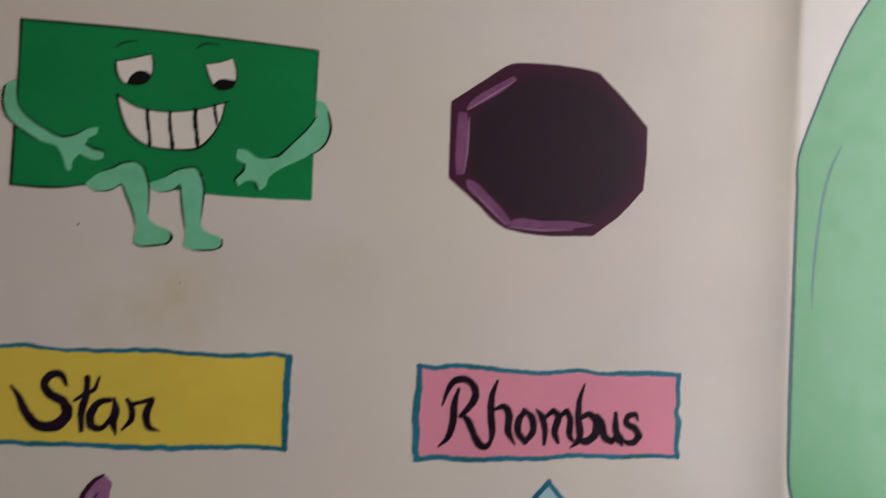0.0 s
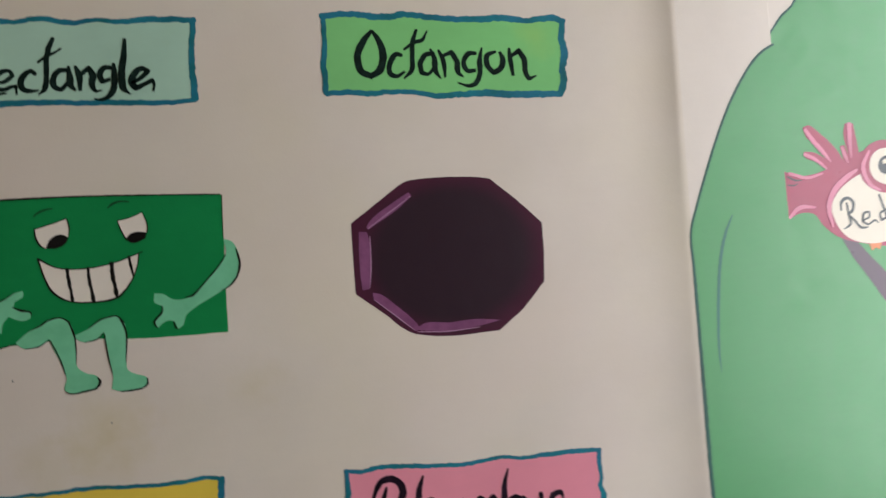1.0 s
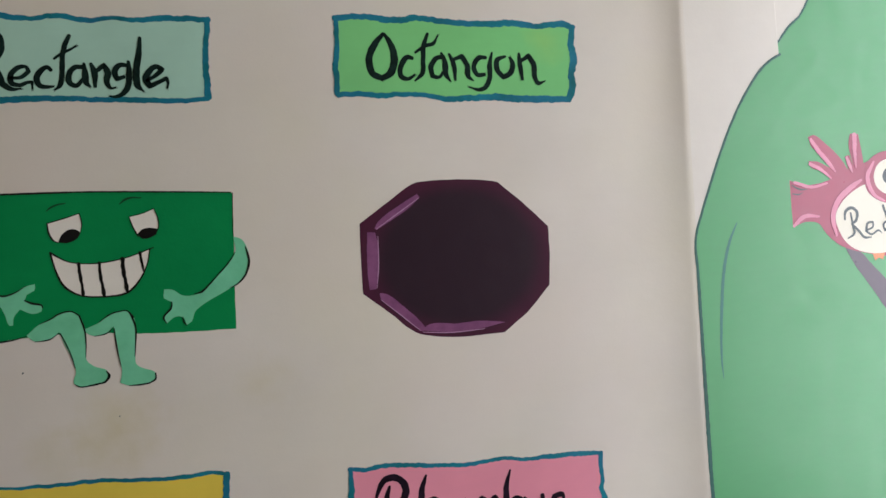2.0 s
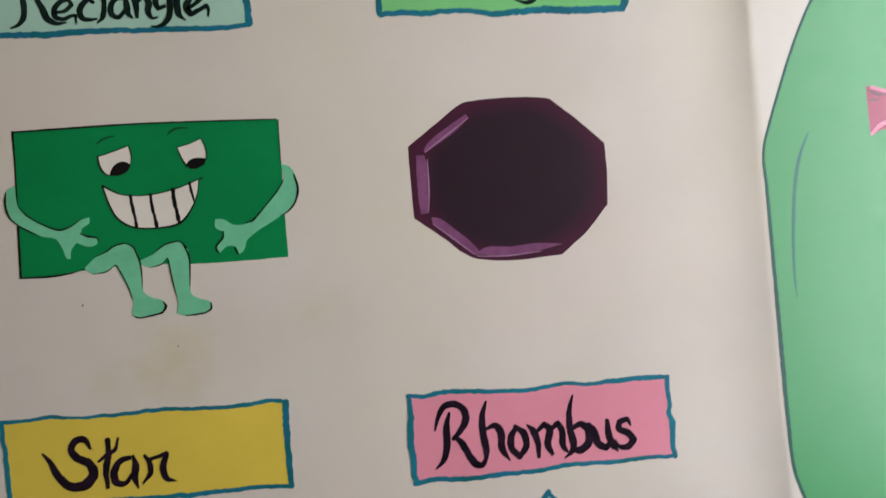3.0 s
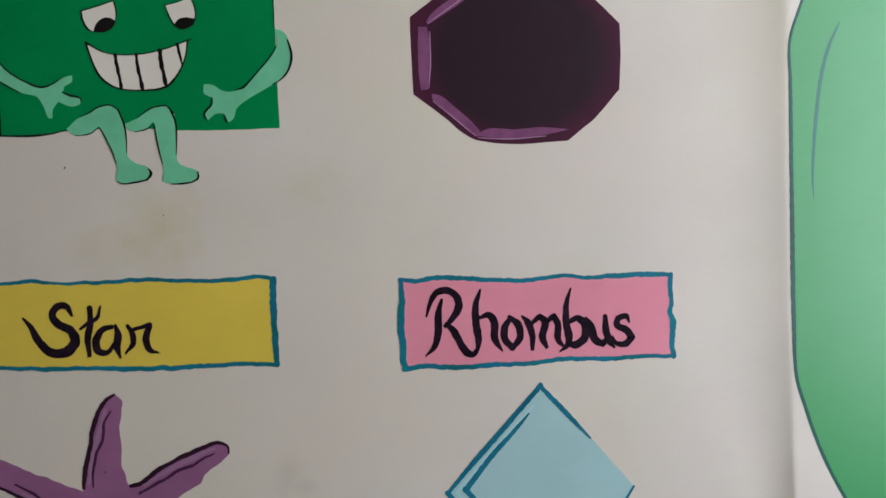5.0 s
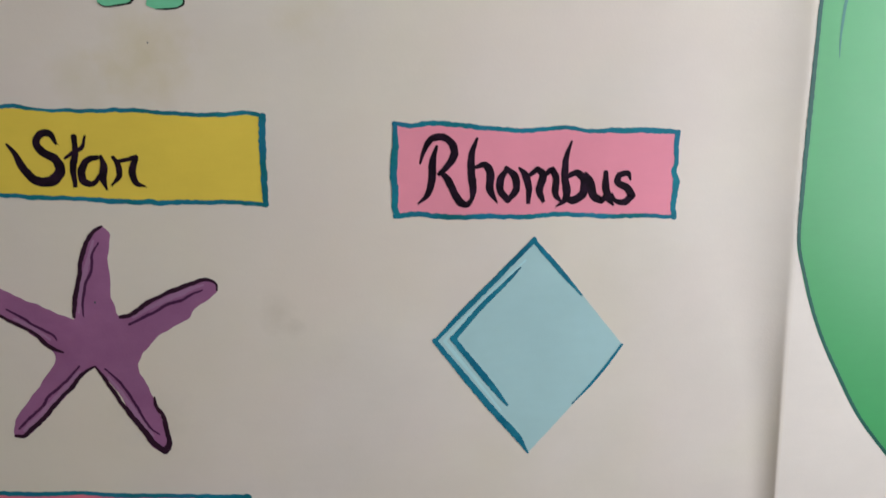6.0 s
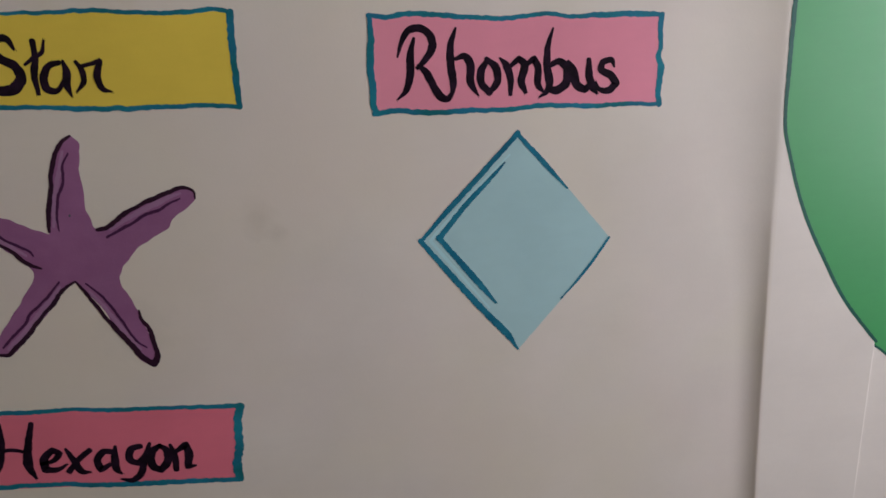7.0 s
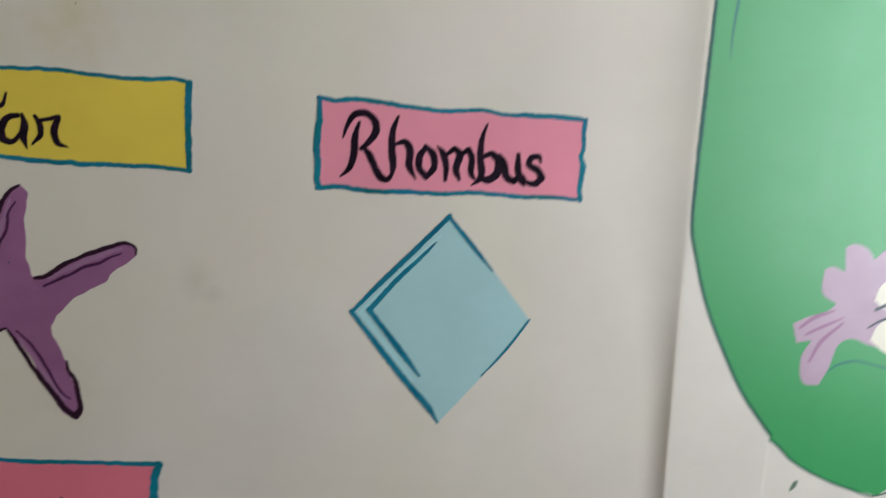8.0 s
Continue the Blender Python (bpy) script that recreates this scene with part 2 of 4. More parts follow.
def brush(strokes, y=0.8, thick=0.3, seed=0.0, dry=0.10, weight=1.0, wave=0.0, bristles=0):
    """Brush strokes: (x, z, width) along a line, with rounded, thinning ends and an uneven edge."""
    bm = bmesh.new()
    for i, pts in enumerate(strokes):
        line = spline(pts, 0.9, False, 75)
        left, right = [], []
        k = len(line)
        for j, q in enumerate(line):
            a, b = line[max(j - 1, 0)], line[min(j + 1, k - 1)]
            d = (b - a)[:2]
            d = d / max(np.linalg.norm(d), 1e-6)
            nx = np.array((-d[1], d[0]))
            w = max(q[2] * weight, 0.5) / 2
            e1 = 1 + dry * noise.noise(Vector((j * 0.22, seed + i * 5.3, 0.3)))
            e2 = 1 + dry * noise.noise(Vector((j * 0.22, seed + i * 5.3, 7.3)))
            q = q + np.append(nx * wave * noise.noise(Vector((j * 0.085, seed + i * 3.7, 2.2))), 0)
            left.append(q[:2] + nx * w * e1)
            right.append(q[:2] - nx * w * e2)

        def cap(q, d, w):
            return [q[:2] + d * w * 0.75 * math.sin(a) + np.array((-d[1], d[0])) * w * math.cos(a) for a in (0.6, 1.15, math.pi / 2, 2.0, 2.55)]

        d1 = (line[-1] - line[-2])[:2]
        d0 = (line[0] - line[1])[:2]
        d1, d0 = d1 / max(np.linalg.norm(d1), 1e-6), d0 / max(np.linalg.norm(d0), 1e-6)
        end = cap(line[-1], d1, max(line[-1][2] * weight, 0.5) / 2)
        start = cap(line[0], d0, max(line[0][2] * weight, 0.5) / 2)
        depth = lift(y + 0.13 * i)
        # ribbon of quads with side walls, and a fan at either end
        vl = [bm.verts.new((q[0] / 1000, -depth / 1000, q[1] / 1000)) for q in left]
        vr = [bm.verts.new((q[0] / 1000, -depth / 1000, q[1] / 1000)) for q in right]
        for j in range(k - 1):
            bm.faces.new((vl[j], vl[j + 1], vr[j + 1], vr[j]))
        ve = [bm.verts.new((q[0] / 1000, -depth / 1000, q[1] / 1000)) for q in end]
        bm.faces.new([vl[-1], *ve, vr[-1]]).normal_update()
        vs = [bm.verts.new((q[0] / 1000, -depth / 1000, q[1] / 1000)) for q in start]
        bm.faces.new([vr[0], *vs, vl[0]]).normal_update()
        # hairs that the brush leaves where it lifts off
        for h in range(bristles):
            side = (h / max(bristles - 1, 1) - 0.5) * max(line[-1][2] * weight, 1.6)
            n1 = np.array((-d1[1], d1[0]))
            far = 1.2 + 2.4 * abs(noise.noise(Vector((seed * 3.3 + h * 7.7, i * 4.1, 0.7))))
            foot, tip = line[-1][:2] - d1 * 2 + n1 * side * 0.8, line[-1][:2] + d1 * far + n1 * side
            hair = [foot - n1 * 0.35, tip - n1 * 0.12, tip + n1 * 0.12, foot + n1 * 0.35]
            bm.faces.new([bm.verts.new((q[0] / 1000, -(depth - 0.006) / 1000, q[1] / 1000)) for q in hair])
        rim = vl + ve + vr[::-1] + vs
        low = [bm.verts.new((v.co.x, v.co.y + thick * 0.0003, v.co.z)) for v in rim]
        for j in range(len(rim)):
            bm.faces.new((rim[j], low[j], low[(j + 1) % len(rim)], rim[(j + 1) % len(rim)]))
    return bm


# ---------------------------------------------------------------- the room
def setting(name, bm, material, label):
    return tagged(new(name, mesh_of(name, bm, material)), label, "", "", "structure")


LEFT, TOP = -3.4, 2.75
DOOR_R, DOOR_T = 1.1, 2.12
JAMB = 0.262

bm = block(LEFT, JAMB + 0.02, 0, 0.15, 0, TOP)
block(JAMB + 0.02, DOOR_R, 0, 0.15, DOOR_T - 0.02, TOP, bm=bm)
block(DOOR_R, RIGHT, 0, 0.15, 0, TOP, bm=bm)
wall = setting("wall_north", bm, M_WALL, "cream-painted plaster wall with hand-painted shapes and labels")
setting("wall_west", block(LEFT - 0.15, LEFT, BACK, 0.15, 0, TOP), M_ROOM, "plain cream-painted plaster wall")
bm = block(RIGHT, RIGHT + 0.15, BACK, WIN_Y - WIN_W / 2, 0, TOP)
block(RIGHT, RIGHT + 0.15, WIN_Y + WIN_W / 2, 0.15, 0, TOP, bm=bm)
block(RIGHT, RIGHT + 0.15, WIN_Y - WIN_W / 2, WIN_Y + WIN_W / 2, 0, WIN_Z - WIN_H / 2, bm=bm)
block(RIGHT, RIGHT + 0.15, WIN_Y - WIN_W / 2, WIN_Y + WIN_W / 2, WIN_Z + WIN_H / 2, TOP, bm=bm)
setting("wall_east", bm, M_ROOM, "plain wall out of view with a window opening, closing the room")
# unseen south wall, its opening added for the fill lamp
bm = block(LEFT - 0.15, BACK_X - 0.75, BACK - 0.15, BACK, 0, TOP)
block(BACK_X + 0.75, RIGHT + 0.15, BACK - 0.15, BACK, 0, TOP, bm=bm)
block(BACK_X - 0.75, BACK_X + 0.75, BACK - 0.15, BACK, 0, WIN_Z - WIN_H / 2, bm=bm)
block(BACK_X - 0.75, BACK_X + 0.75, BACK - 0.15, BACK, WIN_Z + WIN_H / 2, TOP, bm=bm)
setting("wall_south", bm, M_ROOM, "plain wall out of view with a window opening, closing the room")
setting("floor", block(LEFT - 0.15, RIGHT + 0.15, BACK - 0.15, 0.15, -0.1, 0), M_FLOOR, "grey cement floor of the room")
setting("ceiling", block(LEFT - 0.15, RIGHT + 0.15, BACK - 0.15, 0.15, TOP, TOP + 0.1), M_CEIL, "plain white painted ceiling")


def window(name, m, width):
    """A framed window in the plane y = 0 of its own space, its middle at the origin."""
    root = tagged(new(name), "white-framed window out of view, with clear glass panes", "", "", "structure")
    root.matrix_world = m
    w, h = width / 2, WIN_H / 2
    for x0, x1, z0, z1 in ((-w, w, -h, -h + 0.05), (-w, w, h - 0.05, h), (-w, -w + 0.05, -h + 0.05, h - 0.05), (w - 0.05, w, -h + 0.05, h - 0.05), (-0.025, 0.025, -h + 0.05, h - 0.05)):
        part("window_frame", block(x0, x1, -0.03, 0.03, z0, z1), M_METAL, root)
    for x0, x1 in ((-w + 0.05, -0.025), (0.025, w - 0.05)):
        pane = part("pane", block(x0, x1, -0.003, 0.003, -h + 0.05, h - 0.05), M_GLASS, root)
        pane.visible_shadow = False


window("window_1", pose(RIGHT + 0.08, WIN_Y, WIN_Z, 0, 0, 90), WIN_W)
window("added_window", pose(BACK_X, BACK - 0.08, WIN_Z), 1.5)

# the painted door in its frame, a little out of plumb
FRAME_Y, LEAF_Y = -0.007, -0.0045


def seam(z):
    return 0.3672 + (1.869 - z) * 0.025


def jamb(z):
    u = 1.9 - z
    return 0.2494 + (0.02 * u * u * u if 0 < u < 1 else 0.0 if u <= 0 else 0.02 + 0.02 * (u - 1))


door = tagged(new("door_1"), "closed flush door in a raised frame, painted cream with a green oval", "", "", "structure")


def post(left, right, z0, z1):
    """An upright of the frame between two edges that may lean, its arrises worn round."""
    bm = bmesh.new()
    r = 0.0012
    loops = []
    for k in range(25):
        z = z0 + (z1 - z0) * k / 24
        a, b = left(z), right(z)
        loop = [(a, 0.12), (a, FRAME_Y + 0.6 * r), (a + 0.4 * r, FRAME_Y + 0.2 * r), (a + 1.6 * r, FRAME_Y), (b - r, FRAME_Y), (b - 0.3 * r, FRAME_Y + 0.3 * r), (b, FRAME_Y + r), (b, 0.12)]
        loops.append([bm.verts.new((x, y, z)) for x, y in loop])
    for p, q in zip(loops, loops[1:]):
        for m in range(8):
            bm.faces.new((p[m], p[(m + 1) % 8], q[(m + 1) % 8], q[m]))
    for end in (loops[0], loops[-1]):
        bm.faces.new(end)
    return bm


# added slope from wall to frame, shaped to give the soft shade band there: steepest just before the arris, then level
# with it: narrow low down, wide at eye height
CREST = 0.92


def sweep(z):
    low, high = min(max((z - 1.10) / 0.35, 0), 1), min(max((z - 1.64) / 0.2, 0), 1)
    return 0.036 + 0.064 * low * low * (3 - 2 * low) - 0.036 * high * high * (3 - 2 * high)


def rise(u):
    r = CREST / 3 * (u / CREST) ** 3 if u < CREST else CREST / 3 + (1 - CREST) / 2 - (1 - u) ** 2 / (2 * (1 - CREST))
    return 0.00704 * r / (CREST / 3 + (1 - CREST) / 2)


bm = bmesh.new()
heights = [DOOR_T * h / 96 for h in range(97)]
rows = []
for k in range(61):
    u = k / 60
    rows.append([bm.verts.new((jamb(z) + 0.001 - sweep(z) * (1 - u) + 0.0008 * u * noise.noise(Vector((z * 11, 0, 4))), 0.00002 - rise(u), z)) for z in heights])
rows.append([bm.verts.new((jamb(z) + 0.0028, -0.00702, z)) for z in heights])
for p, q in zip(rows, rows[1:]):
    for h in range(96):
        bm.faces.new((p[h], q[h], q[h + 1], p[h + 1]))
for f in bm.faces:
    f.smooth = True
setting("trim_1", bm, M_WALL, "added slope up to the door frame, shaped for a soft shade band")

part("frame_post", post(jamb, seam, 0, DOOR_T), M_DOOR, door)
part("frame_post", post(lambda z: DOOR_R - 0.11, lambda z: DOOR_R, 0, DOOR_T), M_DOOR, door)
part("frame_head", block(seam(DOOR_T), DOOR_R - 0.11, FRAME_Y, 0.12, DOOR_T - 0.11, DOOR_T, 0.0025), M_DOOR, door)
part("leaf", block(0.345, DOOR_R - 0.105, LEAF_Y, 0.04, 0.008, DOOR_T - 0.105, 0.002), M_DOOR, door)


# ---------------------------------------------------------------- painted labels
LETTERS = "black brush letter"


def label_sign(word, x, z, material, ink, panel, edges, letters, label, weight=1.05):
    """A hand-lettered label painted on the wall: coloured field, wavy teal edge, brush letters. Millimetres from its middle."""
    root = empty("painted_label", x, 0, z, label, "label", "word labels on the wall")
    s = len(word) + x * 3
    part("field", fill([panel], 0.4, 0.35, 20, 0.5, s, 6), material, root)
    for i, e in enumerate(edges):
        part("edge_stroke", brush([e], 0.85 + 0.12 * i, 0.3, s + i, 0.3, 1.05, 0.9), M_TEAL, root, "wavy teal brush stroke")
    for i, strokes in enumerate(letters):
        part("letter", brush(strokes, 0.9 + 0.05 * i, 0.3, s + 9 + i, 0.16, weight, 0.0, 3), ink, root)
    return root


label_sign("Rectangle", -0.36, 1.851, M_MINTLABEL, M_INKG,
    [(-112.2, 34.3), (123, 35.1), (119.4, -38.2), (-116.1, -36.4)],
    [[(-112.2, 34.3, 4.8), (-77.9, 36.1, 4.8), (-54.7, 36, 5.4), (-26.6, 33.8, 3.9), (-7.4, 36.8, 4.5), (19, 33, 4.5), (41.1, 35.5, 3.5), (65.8, 34.3, 4.6), (85.9, 36.3, 5.2), (124, 35.6, 4.7)],
        [(123, 36.1, 5.2), (119.8, 8.5, 4.7), (119.1, -10, 5.2), (119.8, -23.3, 5.7), (119.9, -37.1, 5.7)],
        [(119.9, -37.6, 4.2), (96.4, -39.7, 4.1), (61.3, -38.8, 4.6), (12.3, -37.6, 4.5), (-16.5, -36.9, 4.9), (-49.6, -38.1, 5.4), (-82, -36.8, 4.8), (-116.1, -36.9, 4.7)],
        [(-112.2, 35.2, 4.8), (-112.7, 1.3, 4.3), (-116.1, -36.9, 4.7)]],
    [[[(-68.9, 15.8, 2.4), (-70, -4.3, 4.4), (-71, -22, 4.3), (-76, -28.4, 2.9), (-81.6, -30.8, 1.4)],
        [(-79.8, 1.8, 2.4), (-76.5, 10.9, 3.9), (-69.6, 19.9, 4.4), (-60.1, 22.3, 4.4), (-53.4, 17.7, 4.9), (-51.5, 9.6, 4.9), (-54.4, 0.5, 4.4), (-59.3, -3.5, 3.4), (-68.6, -3.4, 2.9)],
        [(-60.2, -3.5, 2.9), (-55.3, -14.7, 4.9), (-51.2, -24.9, 4.9), (-44.3, -28.6, 3.4), (-37.3, -28.3, 1)]],
     [[(-46.1, -18.9, 2.4), (-36.7, -18.1, 2.9), (-30.7, -13.1, 3.4), (-32.9, -9, 2.9), (-39.5, -9.9, 3.9), (-45, -15.9, 4.4), (-45, -23, 4.4), (-38.5, -25.2, 3.4), (-32.2, -22.8, 2.9), (-28.4, -22.4, 2.9), (-28.3, -28.5, 1)]],
     [[(-12.6, -11.9, 3), (-15.8, -9.3, 3.5), (-21.7, -13.3, 4.4), (-24.5, -19.4, 4.9), (-22.5, -25.5, 4.4), (-15.9, -26.7, 3), (-11.1, -26.3, 1.5)]],
     [[(3.6, 19.2, 3), (-0.2, 11, 4), (-2.8, -0.3, 4), (-3.7, -15.7, 4), (-6.2, -25.9, 3.5), (-10.3, -29.4, 1)],
        [(-9.6, -1.7, 2), (-2.1, 3.8, 2.5), (4.3, 6.8, 2), (8.9, 9.8, 1)]],
     [[(13.1, -8.8, 3.5), (7.2, -9.2, 4), (2, -15.8, 4.5), (2.1, -23, 4.5), (7.2, -25.7, 3.5), (13.4, -20.1, 3)],
        [(14.7, -5.7, 2), (15.5, -16.1, 5), (16.1, -23.3, 4.5), (18.8, -26.4, 2)]],
     [[(20.5, -5.8, 2.5), (23, -13.6, 5), (23.2, -26.5, 2.5)],
        [(24, -13.6, 3), (31.2, -7, 4), (34.2, -13.8, 5), (33.2, -22.6, 4.5), (36.3, -27.9, 2.5), (40.2, -27.4, 1)]],
     [[(50.8, -7.3, 3), (44.4, -7.2, 4.1), (40.1, -13.4, 4.5), (41.7, -19.7, 4), (47.7, -17.7, 3)],
        [(52, -3.7, 2.5), (52.4, -14.1, 4.6), (50.6, -27.1, 4.6), (45.8, -33.3, 4), (39.3, -35.7, 2.5), (34.9, -35.1, 1)]],
     [[(62.8, 18.1, 2.6), (61.4, 4, 4.6), (58.3, -14.2, 5.6), (59.6, -26.3, 4.6), (63.8, -30.6, 1)]],
     [[(66.9, -21.2, 2.6), (75.2, -16.1, 3.6), (81, -10.5, 4.1), (75.6, -8.3, 4.1), (68.8, -13.4, 5.1), (66.4, -20.2, 5.6), (69.6, -26, 4.6), (77.3, -22.5, 3.6), (84, -18.9, 3.6), (85.3, -22.6, 2.6), (84.5, -27.9, 1)]]],
    "pale mint-green painted label lettered Rectangle, teal border, on wall", 1.1)

label_sign("Octangon", -0.003, 1.853, M_GREENLABEL, M_INKG,
    [(-115.8, 38.2), (129, 35.2), (125.2, -41.2), (-117.8, -36.8)],
    [[(-116.9, 37.7, 5.4), (-88.5, 39.6, 5.5), (-55.3, 36.6, 6.1), (-38.2, 39.3, 5.6), (-3.9, 35.8, 5.7), (37.1, 34.6, 5.8), (55.2, 36.2, 6.5), (91.6, 33.7, 5.4), (122.7, 35.6, 6.1), (130, 31.2, 4.9)],
        [(130.1, 33.5, 6.1), (126.8, 17.7, 6.7), (129.1, 0.3, 7.3), (125.9, -14.4, 6.7), (125.7, -31.8, 7.3), (120.8, -42.3, 5.4)],
        [(122, -41.8, 6.1), (69.5, -41.3, 6.5), (33.6, -39.1, 6.4), (-10.5, -40.9, 5.1), (-24.8, -38.2, 4.5), (-58.8, -36.1, 4.5), (-70, -37.2, 5), (-97.6, -35.7, 4.9), (-117.2, -36.3, 4.3)],
        [(-115.8, 38.2, 4.3), (-115.2, 15.6, 4.3), (-117.6, -11.5, 5.4), (-117.2, -36.3, 4.9)]],
    [[[(-68.8, 23.1, 2.8), (-62.1, 11.2, 6.1), (-60, -2.5, 7.2), (-64.5, -15.2, 6.7), (-73.7, -20.8, 5)],
        [(-69.9, 23.1, 3.3), (-79.9, 10.9, 6.1), (-85, -2.9, 6.6), (-82.3, -15.4, 6.1), (-72.6, -20.8, 5)]],
     [[(-41.8, -0.6, 3.4), (-46.9, 0.4, 4.5), (-54.1, -9.6, 5), (-54, -18.4, 5), (-47.9, -21.1, 3.9), (-40.4, -17.2, 2.2)]],
     [[(-25.2, 24.1, 2.8), (-29.8, 11.8, 4.5), (-31.1, -2.1, 4.5), (-32.3, -14.9, 4.5), (-40.1, -22.7, 1.7)],
        [(-38.7, 5, 2.2), (-28.1, 11.8, 3.4), (-20, 14.2, 3.4), (-15, 22.1, 1.1)]],
     [[(-9.7, 1, 4), (-17.2, -0.2, 4.5), (-23.4, -9.2, 5.1), (-22.7, -18.1, 4.5), (-15.8, -19.2, 3.4), (-9.7, -12.4, 2.3)],
        [(-12.4, 4.9, 2.3), (-8.8, -4.6, 5.1), (-8.7, -15.7, 5.1), (-4.5, -23, 1.7)]],
     [[(-4.3, 3.9, 2.3), (-0.1, -5.6, 4.6), (0.8, -21.8, 2.3)],
        [(0.1, -1.6, 2.9), (9, 1.9, 4.6), (13.8, -7.1, 5.2), (14.5, -18.3, 4.6), (19, -22.2, 1.7)]],
     [[(33.7, 0.6, 3.5), (26.6, 0.4, 4.6), (20.8, -8.1, 4.6), (24, -16.5, 4.6), (31.7, -16.5, 3.5)],
        [(40.5, 5.8, 1.7), (37.5, -6.8, 4.7), (36.9, -19.8, 4.7), (31.6, -29.5, 4.6), (25, -31.8, 3.5), (14.5, -29, 1.2)]],
     [[(54.7, 2, 2.3), (46.1, -1.5, 4.7), (45.1, -11.2, 5.3), (51.3, -19.1, 4.7), (58.7, -15, 5.3), (62.1, -6.4, 5.3), (59.5, 0.9, 2.9)]],
     [[(69.4, 5.1, 2.4), (70, -6.3, 4.7), (71.7, -21.2, 3)],
        [(71.4, -2.3, 3.5), (79.6, 3, 4.7), (84.7, -6.1, 5.4), (85.3, -19.4, 4.8), (88.7, -25.1, 4.2), (95.5, -23.3, 1.2)]]],
    "bright green painted label lettered Octangon, teal border, on wall")

label_sign("Star", -0.368, 1.435, M_YELLOW, M_INK,
    [(-116, 44.4), (127, 32.5), (125.7, -46.2), (-115.1, -28.6)],
    [[(-116, 44.4, 3.3), (-92.7, 43.8, 2.9), (-70.9, 44, 3.4), (-60.8, 41.7, 2.5), (-32.2, 40, 3), (-11.4, 38.9, 3.1), (7.7, 39.6, 3.5), (44.6, 36.4, 3.2), (89.5, 33.9, 3.7), (117.1, 35, 3.3), (127.5, 31.5, 3.3)],
        [(127.5, 32.5, 5.7), (126.4, 19.1, 5.7), (125.5, -0, 5.7), (125.1, -24, 5.2), (125.2, -46.6, 4.3)],
        [(125.7, -45.7, 3.8), (91.2, -42.3, 3.7), (55.1, -41.7, 4.1), (2.8, -38.9, 4.4), (-35.1, -35, 3.5), (-71.7, -33, 3.8), (-91.6, -30.4, 3.3), (-115.1, -28.6, 3.3)],
        [(-116, 45.3, 3.7), (-114.8, 6.2, 3.7), (-115.1, -29, 3.7)]],
    [[[(-85.1, 12.9, 1.3), (-79.8, 5.3, 3.4), (-73.6, -9.1, 5.1), (-63.4, -19.6, 6), (-51.2, -18.7, 6.9), (-44.4, -10, 6.4), (-47.4, -0.9, 5.6), (-56.9, 5.6, 5.5), (-61.1, 12.8, 4.7), (-57.1, 20.3, 4.7), (-49.8, 21, 4.3), (-45.2, 12.4, 1.7)]],
     [[(-30, 18.4, 3.5), (-30.6, 4, 3.9), (-33.7, -7.2, 4.3), (-33.9, -24.3, 2.6)],
        [(-39.6, -0.3, 1.7), (-31.1, 5.4, 2.6), (-24.9, 8.4, 2.6), (-21.3, 17.8, 1.3)]],
     [[(-13, -0.1, 3.1), (-20.5, -1.7, 3.9), (-27.4, -11.9, 5.2), (-26, -21, 4.8), (-19.3, -22.6, 3.5), (-11.9, -14.7, 2.2)],
        [(-10.1, 1.2, 1.8), (-8.6, -8, 4.4), (-10.5, -18.4, 4.8), (-8.3, -27.6, 1.3)]],
     [[(-0.3, 0, 2.2), (3.2, -6.9, 3.5), (3.4, -16.1, 3.5), (-3.2, -24.1, 1.3)],
        [(3.2, -4.2, 2.7), (11.3, -2.6, 2.7), (17.7, -0.9, 3.1)],
        [(18.6, -0.5, 3.6), (14.5, -14.6, 4.5), (17.3, -23.5, 3.6), (23.4, -26, 1.3)]]],
    "mustard-yellow painted label lettered Star, teal border, on wall", 1.32)

